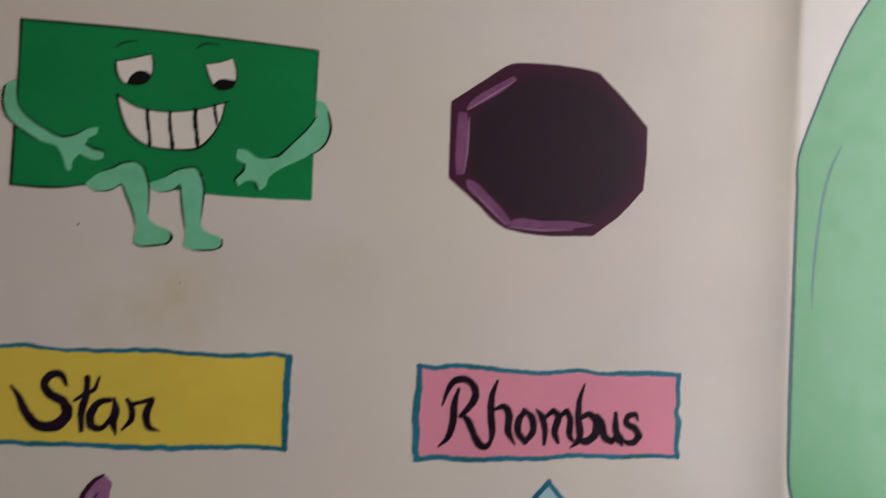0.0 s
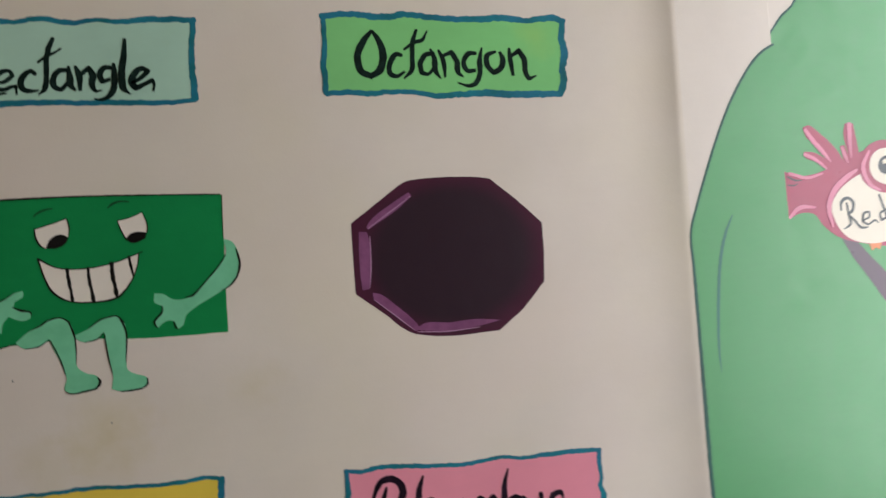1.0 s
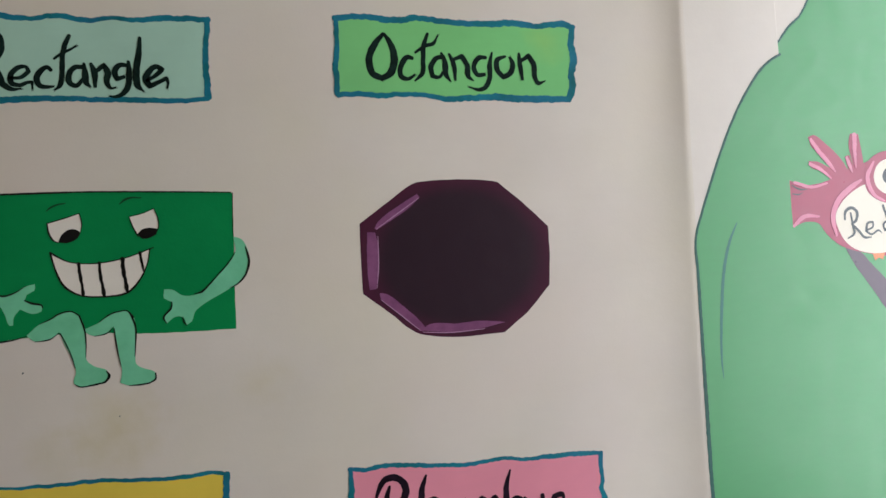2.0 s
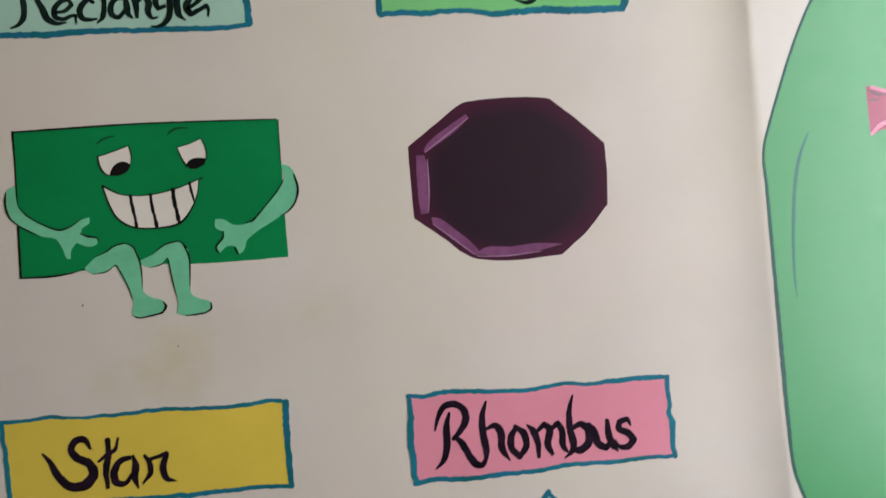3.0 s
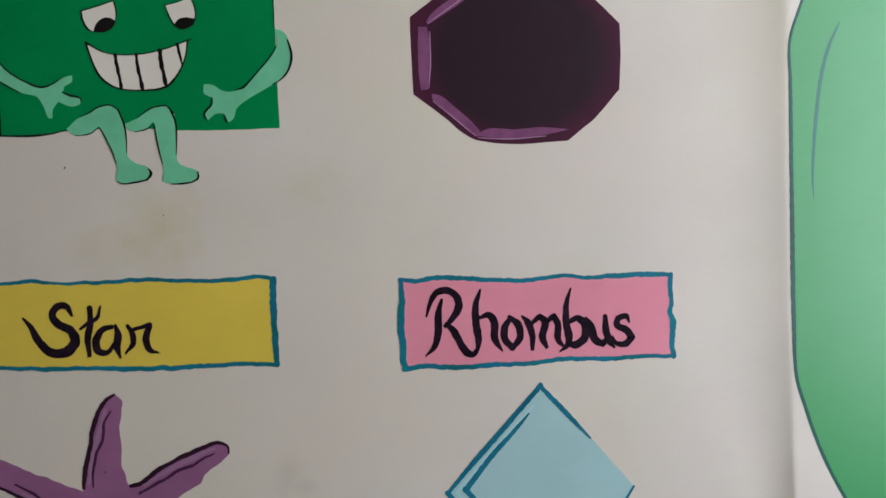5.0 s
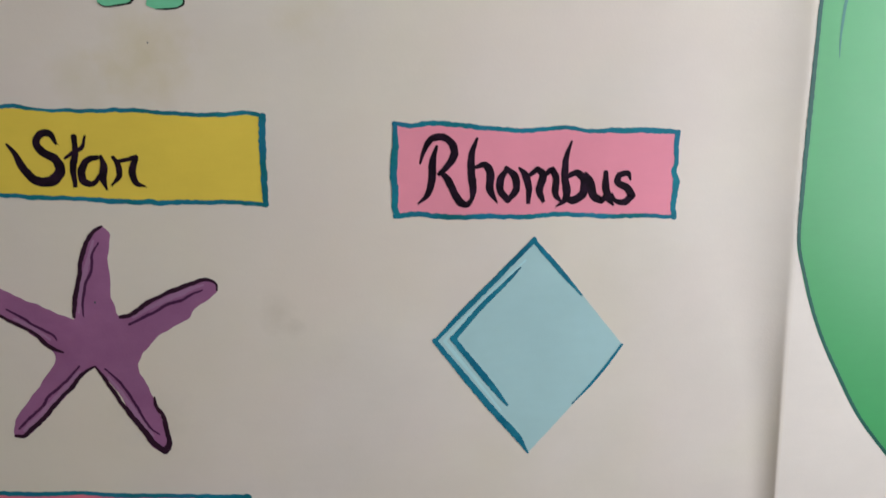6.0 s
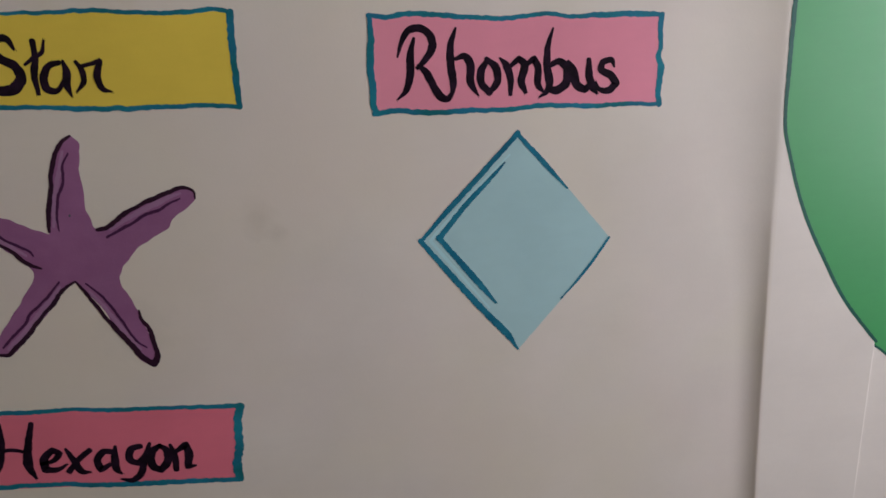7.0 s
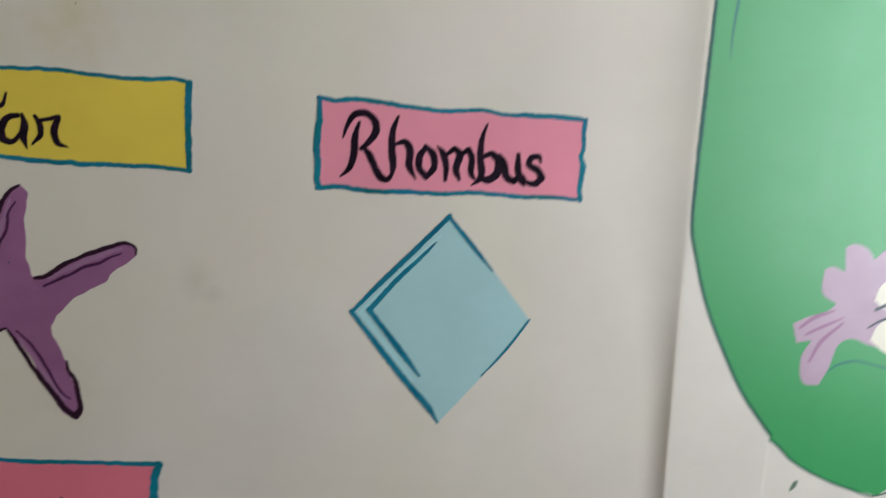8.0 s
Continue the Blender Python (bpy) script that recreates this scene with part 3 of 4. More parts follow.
label_sign("Rhombus", -0.002, 1.411, M_PINK, M_INK,
    [(-124.5, 46.6), (132.3, 33.2), (133.9, -45.6), (-125.5, -34.6)],
    [[(-126.3, 47.1, 3.7), (-107.4, 45.2, 4.2), (-92.9, 46.7, 4.2), (-68.9, 45, 4.3), (-34.8, 40.3, 3.8), (-5.1, 38.7, 3.9), (32.4, 40, 3.4), (50.2, 36.7, 3.4), (75.7, 36.8, 4.5), (101.4, 36.3, 5), (131.7, 34.2, 4)],
        [(133.8, 34.6, 4.5), (132.6, 17.7, 4.6), (134.2, 7.7, 4.1), (132.1, -2.1, 4.7), (135.3, -12.4, 5.8), (133.5, -27.5, 5.3), (135, -46.7, 4.3)],
        [(136.1, -45.8, 3.7), (104.6, -43.1, 3.7), (72.5, -42.9, 4.2), (25, -39.1, 4.1), (-6.2, -40.5, 4.1), (-42.2, -39, 4.6), (-77.7, -38.5, 4.5), (-107.7, -34.9, 4.5), (-126.6, -36.1, 5)],
        [(-124.9, 47, 3.7), (-124.9, 27.6, 5.2), (-127.1, 4.1, 5.8), (-126.1, -15.4, 5.4), (-126.2, -30.1, 4.9), (-121.7, -36.9, 3.5)]],
    [[[(-88.3, 26.4, 2.4), (-91.9, 13.8, 5.3), (-93.6, -7.7, 5.9), (-97.7, -18.2, 4.4), (-105, -24.7, 1.5)],
        [(-103.3, 11.2, 1.4), (-99.1, 23.8, 3.8), (-92.8, 32.8, 5.2), (-83.9, 34.6, 5.7), (-75.4, 29.5, 6.2), (-72.5, 19.8, 6.3), (-77.9, 9.2, 5.3), (-86.7, 1, 2.9)],
        [(-85.6, 3.4, 2.9), (-78.5, -3.8, 5.9), (-72.7, -16.5, 5.9), (-67.1, -25.2, 6.5), (-61.1, -27.6, 5), (-56.9, -22.5, 3)]],
     [[(-51.8, 32.8, 1.9), (-56.7, 18.9, 5.3), (-57, -0.3, 6.4), (-55.6, -15.1, 5.5), (-57.5, -25.9, 2)],
        [(-53.2, 6.7, 2.9), (-44.7, 8.6, 5.4), (-40, 1, 6.4), (-39.9, -15.1, 6), (-33.7, -26, 1.5)]],
     [[(-25.8, 5.5, 3.5), (-17.4, -2.8, 6), (-16.1, -15.2, 6), (-24.5, -25.1, 4.5)],
        [(-23.8, 4.9, 3.5), (-30.1, -4.5, 6), (-30.3, -15.8, 6), (-22.4, -24.8, 4.5)]],
     [[(-13.7, 5.3, 1.5), (-8.2, -0.9, 5.5), (-4.3, -13.5, 5.5), (-4.5, -27.5, 3.1)],
        [(-4.2, -2.7, 3), (3.5, 3.7, 5), (8.6, -2, 6), (5.4, -16.6, 6.1), (9.4, -26.4, 3.1)],
        [(7, -4.3, 3), (17.3, 2.9, 5), (20.8, -5.2, 5.5), (20.8, -20.1, 5.1), (26.5, -28, 1.5)]],
     [[(34.5, 28, 1.5), (30, 13.8, 4.5), (29.1, -5.7, 6.1), (31.2, -20.8, 6.1), (28.1, -27.6, 4.1), (22.4, -31.3, 1.5)],
        [(31.1, -4.4, 4), (40.4, -1, 5.6), (47.7, -9.4, 6.6), (46.3, -20.8, 7.2), (38, -26.3, 6.7), (30.2, -24.8, 5.1)]],
     [[(48.1, -1, 2), (53.4, -9.7, 6.1), (56.2, -22.4, 6.7), (64.2, -28, 5.2), (70.9, -20.9, 4.1)],
        [(67.3, -0.7, 3.6), (68.2, -15.7, 6.2), (71, -25.9, 5.7), (75.4, -31.8, 2.1)]],
     [[(91.1, -9.1, 1.5), (88.3, -2.9, 4.6), (79.9, -3.9, 5.1), (79.1, -10.8, 5.7), (87.6, -15.9, 6.2), (93.2, -23.8, 6.3), (87, -29.5, 5.7), (77.4, -27.9, 3.6), (74.1, -21.6, 1.6)]]],
    "pink painted label lettered Rhombus, teal border, on wall", 1.12)

label_sign("Hexagon", -0.414, 1.072, M_ROSE, M_INK,
    [(-116.3, 50.5), (133.4, 28), (123.7, -56.3), (-135.8, -31.7)],
    [[(-116.3, 50.5, 4.9), (-82.2, 47.8, 4.4), (-52.7, 45.1, 4.4), (-17.4, 43.5, 3.9), (17.6, 38.2, 4.5), (69.2, 33.9, 4), (111.1, 29.6, 4.6), (134.5, 27.8, 5.2)],
        [(134.5, 27.8, 8.2), (128.9, 1.6, 7.7), (128.6, -18, 7.8), (123.9, -37.3, 8.5), (123.7, -56.3, 8)],
        [(125.9, -56.6, 4.9), (72.3, -51.3, 5.5), (2.8, -44.8, 5.4), (-59, -35.5, 4.7), (-100.2, -33.2, 5.2), (-136.1, -32.9, 5.2)],
        [(-116.3, 50.5, 4.9), (-124.6, 11.5, 5), (-136.1, -32.9, 5.2)]],
    [[[(-86.3, 36.1, 2.8), (-89, 12.8, 5.1), (-95.7, -8.5, 5.1), (-102.6, -21.1, 1.7)],
        [(-58.1, 33.5, 3.9), (-65.7, 9.5, 5.7), (-69.8, -12.3, 6.9), (-65.7, -27.2, 2.3)],
        [(-92.3, 6.9, 3.4), (-81, 7.2, 3.4), (-66.8, 2, 2.8)]],
     [[(-58.4, -12.1, 2.9), (-45.9, -9.4, 4), (-39.4, -2.6, 5.2), (-45.2, 2.1, 5.1), (-54.1, -6.2, 6.3), (-55.7, -18.9, 6.4), (-45.5, -20.4, 4.6), (-35.1, -15.5, 1.7)]],
     [[(-33.3, 1.7, 2.3), (-28.2, -11.9, 5.2), (-22.9, -25.7, 5.3), (-15.4, -27.5, 1.8)],
        [(-11.7, -2.7, 4.6), (-22.7, -10.8, 4.6), (-34.7, -24, 4.7)]],
     [[(8.4, -7.5, 4.6), (0.2, -6.3, 5.2), (-6.7, -15, 5.8), (-5.6, -26.3, 5.9), (4.3, -21.2, 3.5)],
        [(12.1, -1.5, 2.3), (9.6, -15.4, 5.8), (9.4, -28.5, 5.3), (12.9, -33, 1.8)]],
     [[(35.4, -4.8, 4.7), (26.5, -6.8, 5.8), (23.3, -19.4, 5.9), (30.6, -23.7, 5.3), (39, -15.1, 4.7)],
        [(44.3, -2.2, 2.3), (36.3, -21.3, 5.3), (30, -36.9, 5.4), (22, -42.4, 4.8), (11.8, -39.5, 1.8)]],
     [[(53.8, -6.1, 3.5), (44.7, -12.7, 6.5), (43.2, -28.9, 6.5), (50.3, -34.6, 6), (58.4, -24.5, 6.5), (57.8, -11.3, 5.3), (52.1, -6.5, 3.5)]],
     [[(62.8, -6.8, 2.3), (65.2, -18.9, 5.3), (64.7, -36.7, 4.2)],
        [(66.8, -15.8, 3.5), (77.6, -8.8, 5.9), (79, -20.8, 6.5), (75.9, -34.3, 5.4), (83.6, -34.1, 1.8)]]],
    "deep rose painted label lettered Hexagon, teal border, on wall", 1.25)


# ---------------------------------------------------------------- painted shapes
box = empty("painted_rectangle", -0.343, 0, 1.664, "dark green painted rectangle with a grinning face and mint limbs", "mural shape", "painted shapes on the wall")
part("field", fill([[(-106.8, 66.2), (1.2, 65.9), (120.4, 61.8), (118.7, 0.2), (117.5, -64.5), (39, -62.9), (-17.7, -58.4), (-63.5, -59.4), (-87.8, -61.3), (-112.4, -60.2), (-109.4, 3.1)]], 0.4, 0.35, 40, 0.5, 2.0, 5), M_GREEN, box)
for i, shape in enumerate([[(-106.8, 66.6, 1.6), (-107.6, 37.7, 1.2), (-109.4, 3.1, 1.6), (-112.4, -60.7, 1.7)],
        [(-107.2, 66.2, 1.2), (-69.7, 66.3, 1.7), (-7.4, 66.4, 1.3), (54, 64.6, 1.3), (118.5, 62.1, 1.0)],
        [(120.2, 61.6, 0.7), (119.3, 40, 0.6), (118.9, 21.5, 0.5)],
        [(-112.8, -60.7, 1.2), (-87.8, -61.8, 1.7), (-71.7, -60.7, 1.3), (-57.4, -57.4, 0.4)]]):
    part("outline", brush([shape], 0.9 + 0.04 * i, 0.3, 4.0, 0.3, 1.1), M_INKB, box, "thin black outline")
for i, shape in enumerate([[(-38.9, 39.1), (-25.5, 42.9), (-12.1, 47.2), (-10.6, 37), (-14.3, 27.7), (-23.5, 22.1), (-32.7, 23.6), (-37.4, 29.5)],
        [(29.6, 42.6), (41, 45.3), (50.7, 49.4), (54.1, 37.7), (50.8, 27.3), (40.6, 22.4), (34.3, 28.8)]]):
    part("eye", fill([shape], 0.8 + 0.04 * i, 0.3, 50, 0.2, 1.0), M_WHITE, box, "white painted eye")
for i, shape in enumerate([[(-30.6, 22.5), (-27.8, 28.9), (-21.6, 33.4), (-16.1, 33.4), (-11.8, 30.6), (-15.1, 25), (-23.5, 21.7)],
        [(35.6, 27), (39.1, 31), (45.7, 32.4), (52.9, 31.1), (51.7, 26), (43.7, 22.6), (38.4, 23.1)]]):
    part("pupil", fill([shape], 1.15 + 0.04 * i, 0.3, 50, 0.2, 1.0), M_INKB, box, "black half-moon pupil")
for i, shape in enumerate([[(-38.9, 40, 0.9), (-37.9, 31.2, 1.3), (-34.4, 24.4, 1.3), (-30.2, 22, 0.4)],
        [(-12.1, 47.2, 0.9), (-10.6, 37.9, 0.9), (-11.8, 31.5, 0.4)],
        [(29.1, 43, 0.4), (32, 33.6, 0.9), (36.1, 24.8, 0.9)],
        [(-38.9, 39.6, 0.8), (-25.5, 43.4, 0.9), (-12.1, 47.7, 0.6)],
        [(29.6, 43.1, 0.6), (41, 45.8, 0.6), (50.7, 49.9, 0.4)],
        [(50.3, 49.8, 0.5), (53.6, 40.4, 0.9), (53.8, 33, 0.9), (52.1, 28.3, 0.5)]]):
    part("eye_outline", brush([shape], 1.4 + 0.04 * i, 0.3, 3.0, 0.2, 1.1), M_INKB, box)
for i, shape in enumerate([[(-39, 50.6, 0.8), (-35, 53.8, 1.6), (-30, 55.8, 1.5), (-23.3, 56.9, 1.0)],
        [(21.6, 54.6, 0.9), (26, 58.2, 1.9), (31.5, 60, 1.7), (39.8, 59.6, 1.1)]]):
    part("brow", brush([shape], 0.8 + 0.04 * i, 0.3, 3.0, 0.2), M_BROW, box)
part("mouth", fill([[(-36.7, 12.7), (-27.4, 6.6), (-10.4, 2.9), (6.8, 3.1), (28.6, 7.3), (45.3, 12.6), (42.9, 0), (35.7, -14.2), (25.7, -24), (3.1, -27.5), (-17.5, -24.6), (-28.2, -15.8), (-33.5, -2.7)]], 0.8, 0.3, 50, 0.3, 5.0), M_WHITE, box, "wide white grin")
for i, shape in enumerate([[(-37.6, 13.9, 1.3), (-33.5, -2.7, 1.3), (-27.8, -15.8, 1.7), (-16.2, -24.5, 1.3), (3.1, -27.5, 1.3), (24.9, -24.9, 1.8), (35.7, -14.2, 1.4), (42.9, 0.9, 0.9), (45.3, 13.1, 0.9)],
        [(-37.6, 13.9, 1.7), (-23.1, 5.1, 0.9), (-1.8, 2.5, 0.9), (24.2, 6.1, 0.9), (48.4, 14.2, 0.9)]]):
    part("mouth_outline", brush([shape], 1.2 + 0.04 * i, 0.3, 6.0, 0.2, 1.1), M_INKB, box)
for i, shape in enumerate([[(-15.1, 3.4, 2.2), (-13.5, -10.4, 2.2), (-12, -24.7, 1.8)],
        [(2.1, 3.3, 1.8), (3.2, -11.6, 2.2), (5.3, -26.5, 2.2)],
        [(21.6, 5.9, 2.7), (22.8, -10.4, 2.7), (24.9, -24.9, 2.2)],
        [(36.4, 10.6, 1.8), (38, 2, 1.8), (39.5, -7.6, 0.9)]]):
    part("tooth_line", brush([shape], 1.15 + 0.04 * i, 0.3, 7.0, 0.6, 1.3), M_INKB, box)
for i, shape in enumerate([[(-109.7, 20.3), (-116.7, 15.5), (-119.2, 4.6), (-116.3, -8.2), (-108.4, -16.3), (-92.4, -26.2), (-80.3, -29.9), (-76.1, -37.5), (-72.7, -47.9), (-69.9, -47.8), (-68.8, -40.2), (-64, -34.3), (-53.6, -39), (-46.6, -36.9), (-45.9, -32.4), (-53.8, -30.2), (-59.6, -26.5), (-58, -22), (-51.5, -18.5), (-51.2, -13.2), (-58.2, -14.5), (-68.3, -20.4), (-76.4, -22.2), (-88.5, -17.2), (-102.2, -7.2), (-108.2, 1)],
        [(118.8, 21), (125.8, 18.6), (131, 9.4), (131.8, -5.4), (125.4, -19.4), (117.4, -24.6), (102.1, -32.9), (90.6, -39.2), (81.6, -46.6), (78.6, -54.7), (74, -57.7), (71.1, -50.4), (63.8, -49.8), (56.7, -55.2), (54.3, -50.2), (61.8, -40.6), (61.7, -35.9), (55.3, -32.5), (56, -24.1), (62.8, -24.7), (72, -30.7), (88.1, -28.9), (101.7, -16), (115.4, -1), (120.4, 7.4)]]):
    part("arm", fill([shape], 1.1 + 0.04 * i, 0.3, 75, 0.3, 8.0), M_MINT, box, "mint-green arm")
for i, shape in enumerate([[(-117.4, 14.6, 0.8), (-118.8, 4.6, 1.6), (-116.3, -7.7, 1.2), (-109.9, -15.1, 0.8)],
        [(-109.9, -15.1, 0.9), (-100, -21.8, 1.1), (-92.4, -26.4, 0.5)],
        [(-108.4, 1.4, 0.7), (-102.2, -6.9, 1.1), (-88.5, -16.9, 1.1), (-76.4, -21.9, 1.5), (-68.3, -20, 1.1), (-58.2, -14.1, 0.5)],
        [(-60, -26.6, 0.9), (-53.8, -29.7, 1.7), (-46.4, -31.8, 1.2), (-45.5, -34.5, 0.6)],
        [(82, -29.6, 0.5), (88.1, -28.6, 1.6), (95, -22.6, 1.2), (101.7, -15.7, 1.0), (115.4, -0.7, 0.9), (119.8, 6.5, 0.5)],
        [(62, -35.8, 0.8), (61.6, -40.7, 1.2), (54.4, -50, 1.3), (56.6, -55, 0.7)],
        [(70.9, -50.2, 0.6), (71.8, -55, 1.1), (74.2, -58, 0.6)],
        [(129.4, 11, 1), (132, -1.4, 1.9), (128.8, -14, 1.5), (121.6, -22.4, 1.1), (114, -26.4, 0.5)]]):
    part("arm_outline", brush([shape], 1.45 + 0.04 * i, 0.3, 2.0, 0.2, 1.1), M_INKB, box)
for i, shape in enumerate([[(-59.5, -57.5), (-49.3, -48.6), (-39, -44.5), (-32.8, -40.6), (-22.3, -39.2), (-15.9, -43.4), (-12.7, -53.2), (-11.9, -71.2), (-12.1, -82.6), (-6.4, -88.3), (4.5, -93.4), (5.9, -99.8), (0.3, -103.6), (-18.9, -105.4), (-23.2, -102.3), (-21.3, -91.9), (-24.9, -78.5), (-30.2, -65.2), (-33.3, -56.8), (-40.8, -61.6), (-53.2, -63)],
        [(-12.6, -55.4), (-0.7, -50.4), (9.9, -43.5), (23, -41.5), (28.9, -47.7), (30.1, -62.8), (28.7, -81.2), (29.3, -90), (37.4, -94.8), (44.2, -97.4), (44.8, -103.9), (39.9, -107.3), (22.2, -108.1), (14.7, -105.1), (16.7, -95.4), (15.1, -81.7), (13, -63.5), (11.5, -54.8), (5.9, -59.6), (-4.8, -61.9), (-10.9, -59)]]):
    part("leg", fill([shape], 1.15 + 0.04 * i, 0.3, 75, 0.3, 9.0), M_MINT, box, "mint-green leg")
for i, shape in enumerate([[(-32.5, -57.6, 0.9), (-28.5, -66.5, 0.9), (-24.1, -78.9, 0.9), (-21.8, -88.7, 0.4)],
        [(-16.3, -43.4, 1.3), (-12.6, -55.4, 1.3), (-11.9, -69, 0.9), (-12.6, -80.3, 0.4)],
        [(4, -93.9, 0.9), (5.9, -98, 2.2), (2.9, -102.6, 1.3), (-4, -104.6, 0.4)],
        [(-53.2, -63.4, 0.4), (-40.8, -62, 0.9), (-33.3, -56.8, 0.4)],
        [(12, -56.6, 0.9), (13.6, -74.9, 0.9), (16.2, -90.8, 0.4)],
        [(25.7, -43.2, 1.3), (29.9, -55, 1.4), (29.4, -72, 0.9), (28.3, -82.6, 0.5)],
        [(-4.8, -62.3, 0.4), (5.9, -60.1, 0.9), (11.5, -54.8, 0.4)],
        [(-49.3, -48.4, 0.4), (-39, -44.1, 1.0), (-32.8, -40.3, 1.2), (-22.3, -38.9, 1.0), (-15.9, -43.2, 1.2)],
        [(-0.7, -50.2, 0.4), (9.9, -43.2, 1.1), (17, -41.4, 1.1), (23, -41.2, 1.0), (28.9, -47.5, 1.2)],
        [(3, -103.4, 1.2), (-8, -105.2, 1.3), (-18.9, -105.6, 0.8), (-22.6, -103, 0.4)],
        [(40, -107.4, 1.2), (31, -108.3, 1.2), (22.2, -108.2, 0.6)],
        [(45.1, -98.8, 0.9), (44.8, -104.4, 1.4), (39.9, -107.3, 0.8)]]):
    part("leg_outline", brush([shape], 1.5 + 0.04 * i, 0.3, 1.0, 0.2, 1.1), M_INKB, box)

octagon = empty("painted_octagon", -0.012, 0, 1.653, "glossy dark maroon painted octagon with lilac highlights", "mural shape", "painted shapes on the wall")
part("field", fill([[(-93.9, 38.8), (-64.3, 59.3), (-37.8, 76.3), (-26.4, 78), (37.1, 77), (48.1, 74.8), (73.8, 53.1), (99.6, 28.4), (99.5, -4.3), (97.4, -31.6), (73.3, -56.6), (47, -76.1), (-3.1, -77.1), (-25.8, -74.7), (-43.6, -69.9), (-69, -48.7), (-94.1, -28.8), (-94.2, 2.3)]], 0.4, 0.35, 28, 0.4, 3.0, 4), M_OCT, octagon)
for i, shape in enumerate([[(-79.4, 33.7), (-76.2, 39.5), (-56.3, 53.9), (-35.7, 65.7), (-33.1, 62.2), (-45.2, 51.7), (-65.7, 39), (-77.8, 31.9)],
        [(-86.8, 30.2), (-79.1, 29.8), (-77.1, 17.6), (-78.5, -9.7), (-80.6, -24.9), (-87.3, -25.5), (-88.4, -9), (-88, 12.8)],
        [(-77.6, -28.9), (-70.5, -30.5), (-57.3, -41.3), (-38.9, -59.3), (-34.3, -65.7), (-37.4, -69.3), (-44.9, -64.3), (-63.3, -46.4), (-76.9, -35)],
        [(-38.4, -68.1), (-30.7, -62.7), (-2.2, -63.8), (21, -62.8), (48.9, -66.1), (20.5, -70.6), (-8.5, -71.6)]]):
    part("highlight", fill([shape], 0.8 + 0.04 * i, 0.3, 55, 0.25, 3.0), M_MAUVE, octagon, "mauve highlight along the edge")
for i, shape in enumerate([[(-77.7, 33, 0.6), (-56.8, 46.8, 1.1), (-34.3, 61.7, 0.6)],
        [(-76.6, 25.8, 0.6), (-77.6, -4.3, 1.1), (-80, -23.8, 0.5)],
        [(-76.9, -35.5, 0.5), (-58, -51.7, 1.1), (-39.5, -68, 0.6)],
        [(-36.8, -69.9, 0.6), (-8.5, -72.2, 1.1), (26.3, -71.1, 0.6)]]):
    part("glint", brush([shape], 1.2 + 0.04 * i, 0.3, 3.0, 0.3), M_LILAC, octagon, "thin pale lilac glint")

starfish = empty("painted_starfish", -0.401, 0, 1.27, "purple painted five-armed starfish with dark plum shading", "mural shape", "painted shapes on the wall")
part("field", fill([[(-17.8, 20), (-13.6, 42.9), (-5.3, 67.4), (4.4, 95.2), (10.4, 102.5), (16.2, 104.5), (22, 99.2), (21.4, 89), (18.3, 75.4), (18.7, 57.9), (16.7, 37.6), (23, 18.3), (40.2, 26.2), (66.8, 42), (89.7, 50.3), (104.3, 51.7), (110.5, 44.9), (105.7, 35.5), (93.5, 28.2), (80.2, 14.6), (57.7, 2.3), (43.3, -10.9), (34, -28), (42.9, -56.9), (49.5, -83.5), (55.7, -110.8), (48.8, -118.9), (37.9, -110.4), (25.7, -83.7), (13.7, -53.7), (-4.3, -27.3), (-17.8, -34.7), (-35.8, -56.7), (-57.1, -77), (-72.6, -92.4), (-82.4, -92.4), (-83.4, -84.2), (-67.7, -58.8), (-49.8, -35.7), (-37.7, -14.6), (-61.8, 14.5), (-88.7, 32.3), (-117.3, 51.6), (-118.3, 63.1), (-106.1, 67.6), (-85.9, 58), (-59.1, 41), (-40.7, 31.9)]], 0.4, 0.35, 75, 1.5, 4.0), M_STAR, starfish)
for i, shape in enumerate([[(16.5, 104.6, 2), (8, 99, 3.4), (0, 86, 3.8), (-5, 73, 4.2), (-8.6, 57, 3.6), (-13.6, 40, 4), (-16.6, 22, 2.4)],
        [(23, 20.4, 3.6), (32, 22, 4), (45, 31, 4.2), (59, 38, 3.8), (74, 44, 4.2), (88, 49, 3.8), (102, 52.4, 3), (109, 48, 2.4), (110, 41.5, 1.6)],
        [(-4, -26, 1.6), (2, -37, 3.2), (9, -51, 3.6), (16, -66, 4.2), (26, -83, 4.8), (34.5, -97, 5), (41, -108.6, 6), (50.3, -116.1, 6.4)],
        [(45, -59.5, 1.6), (46, -70, 3.4), (51, -78.4, 4), (52.4, -92, 4.6), (54, -105, 5.4), (51, -114, 6)],
        [(-5, -26.4, 2), (-16, -33, 3.4), (-26, -44.6, 4), (-41, -58.6, 3.8), (-53, -72.4, 4.2), (-67, -85, 4), (-76, -91.6, 4.4), (-82.5, -91, 2.6)],
        [(-90, 33.4, 2.2), (-75.2, 23.8, 3), (-62, 15, 3.2), (-54, 10, 3.4), (-47, 1.4, 3.8), (-39, -6.6, 3.6), (-30, -11, 1.8)]]):
    part("shade_stroke", brush([shape], 0.85 + 0.04 * i, 0.3, 4.0, 0.35, 1.0, 0.9), M_STARLINE, starfish, "dark plum shading stroke")
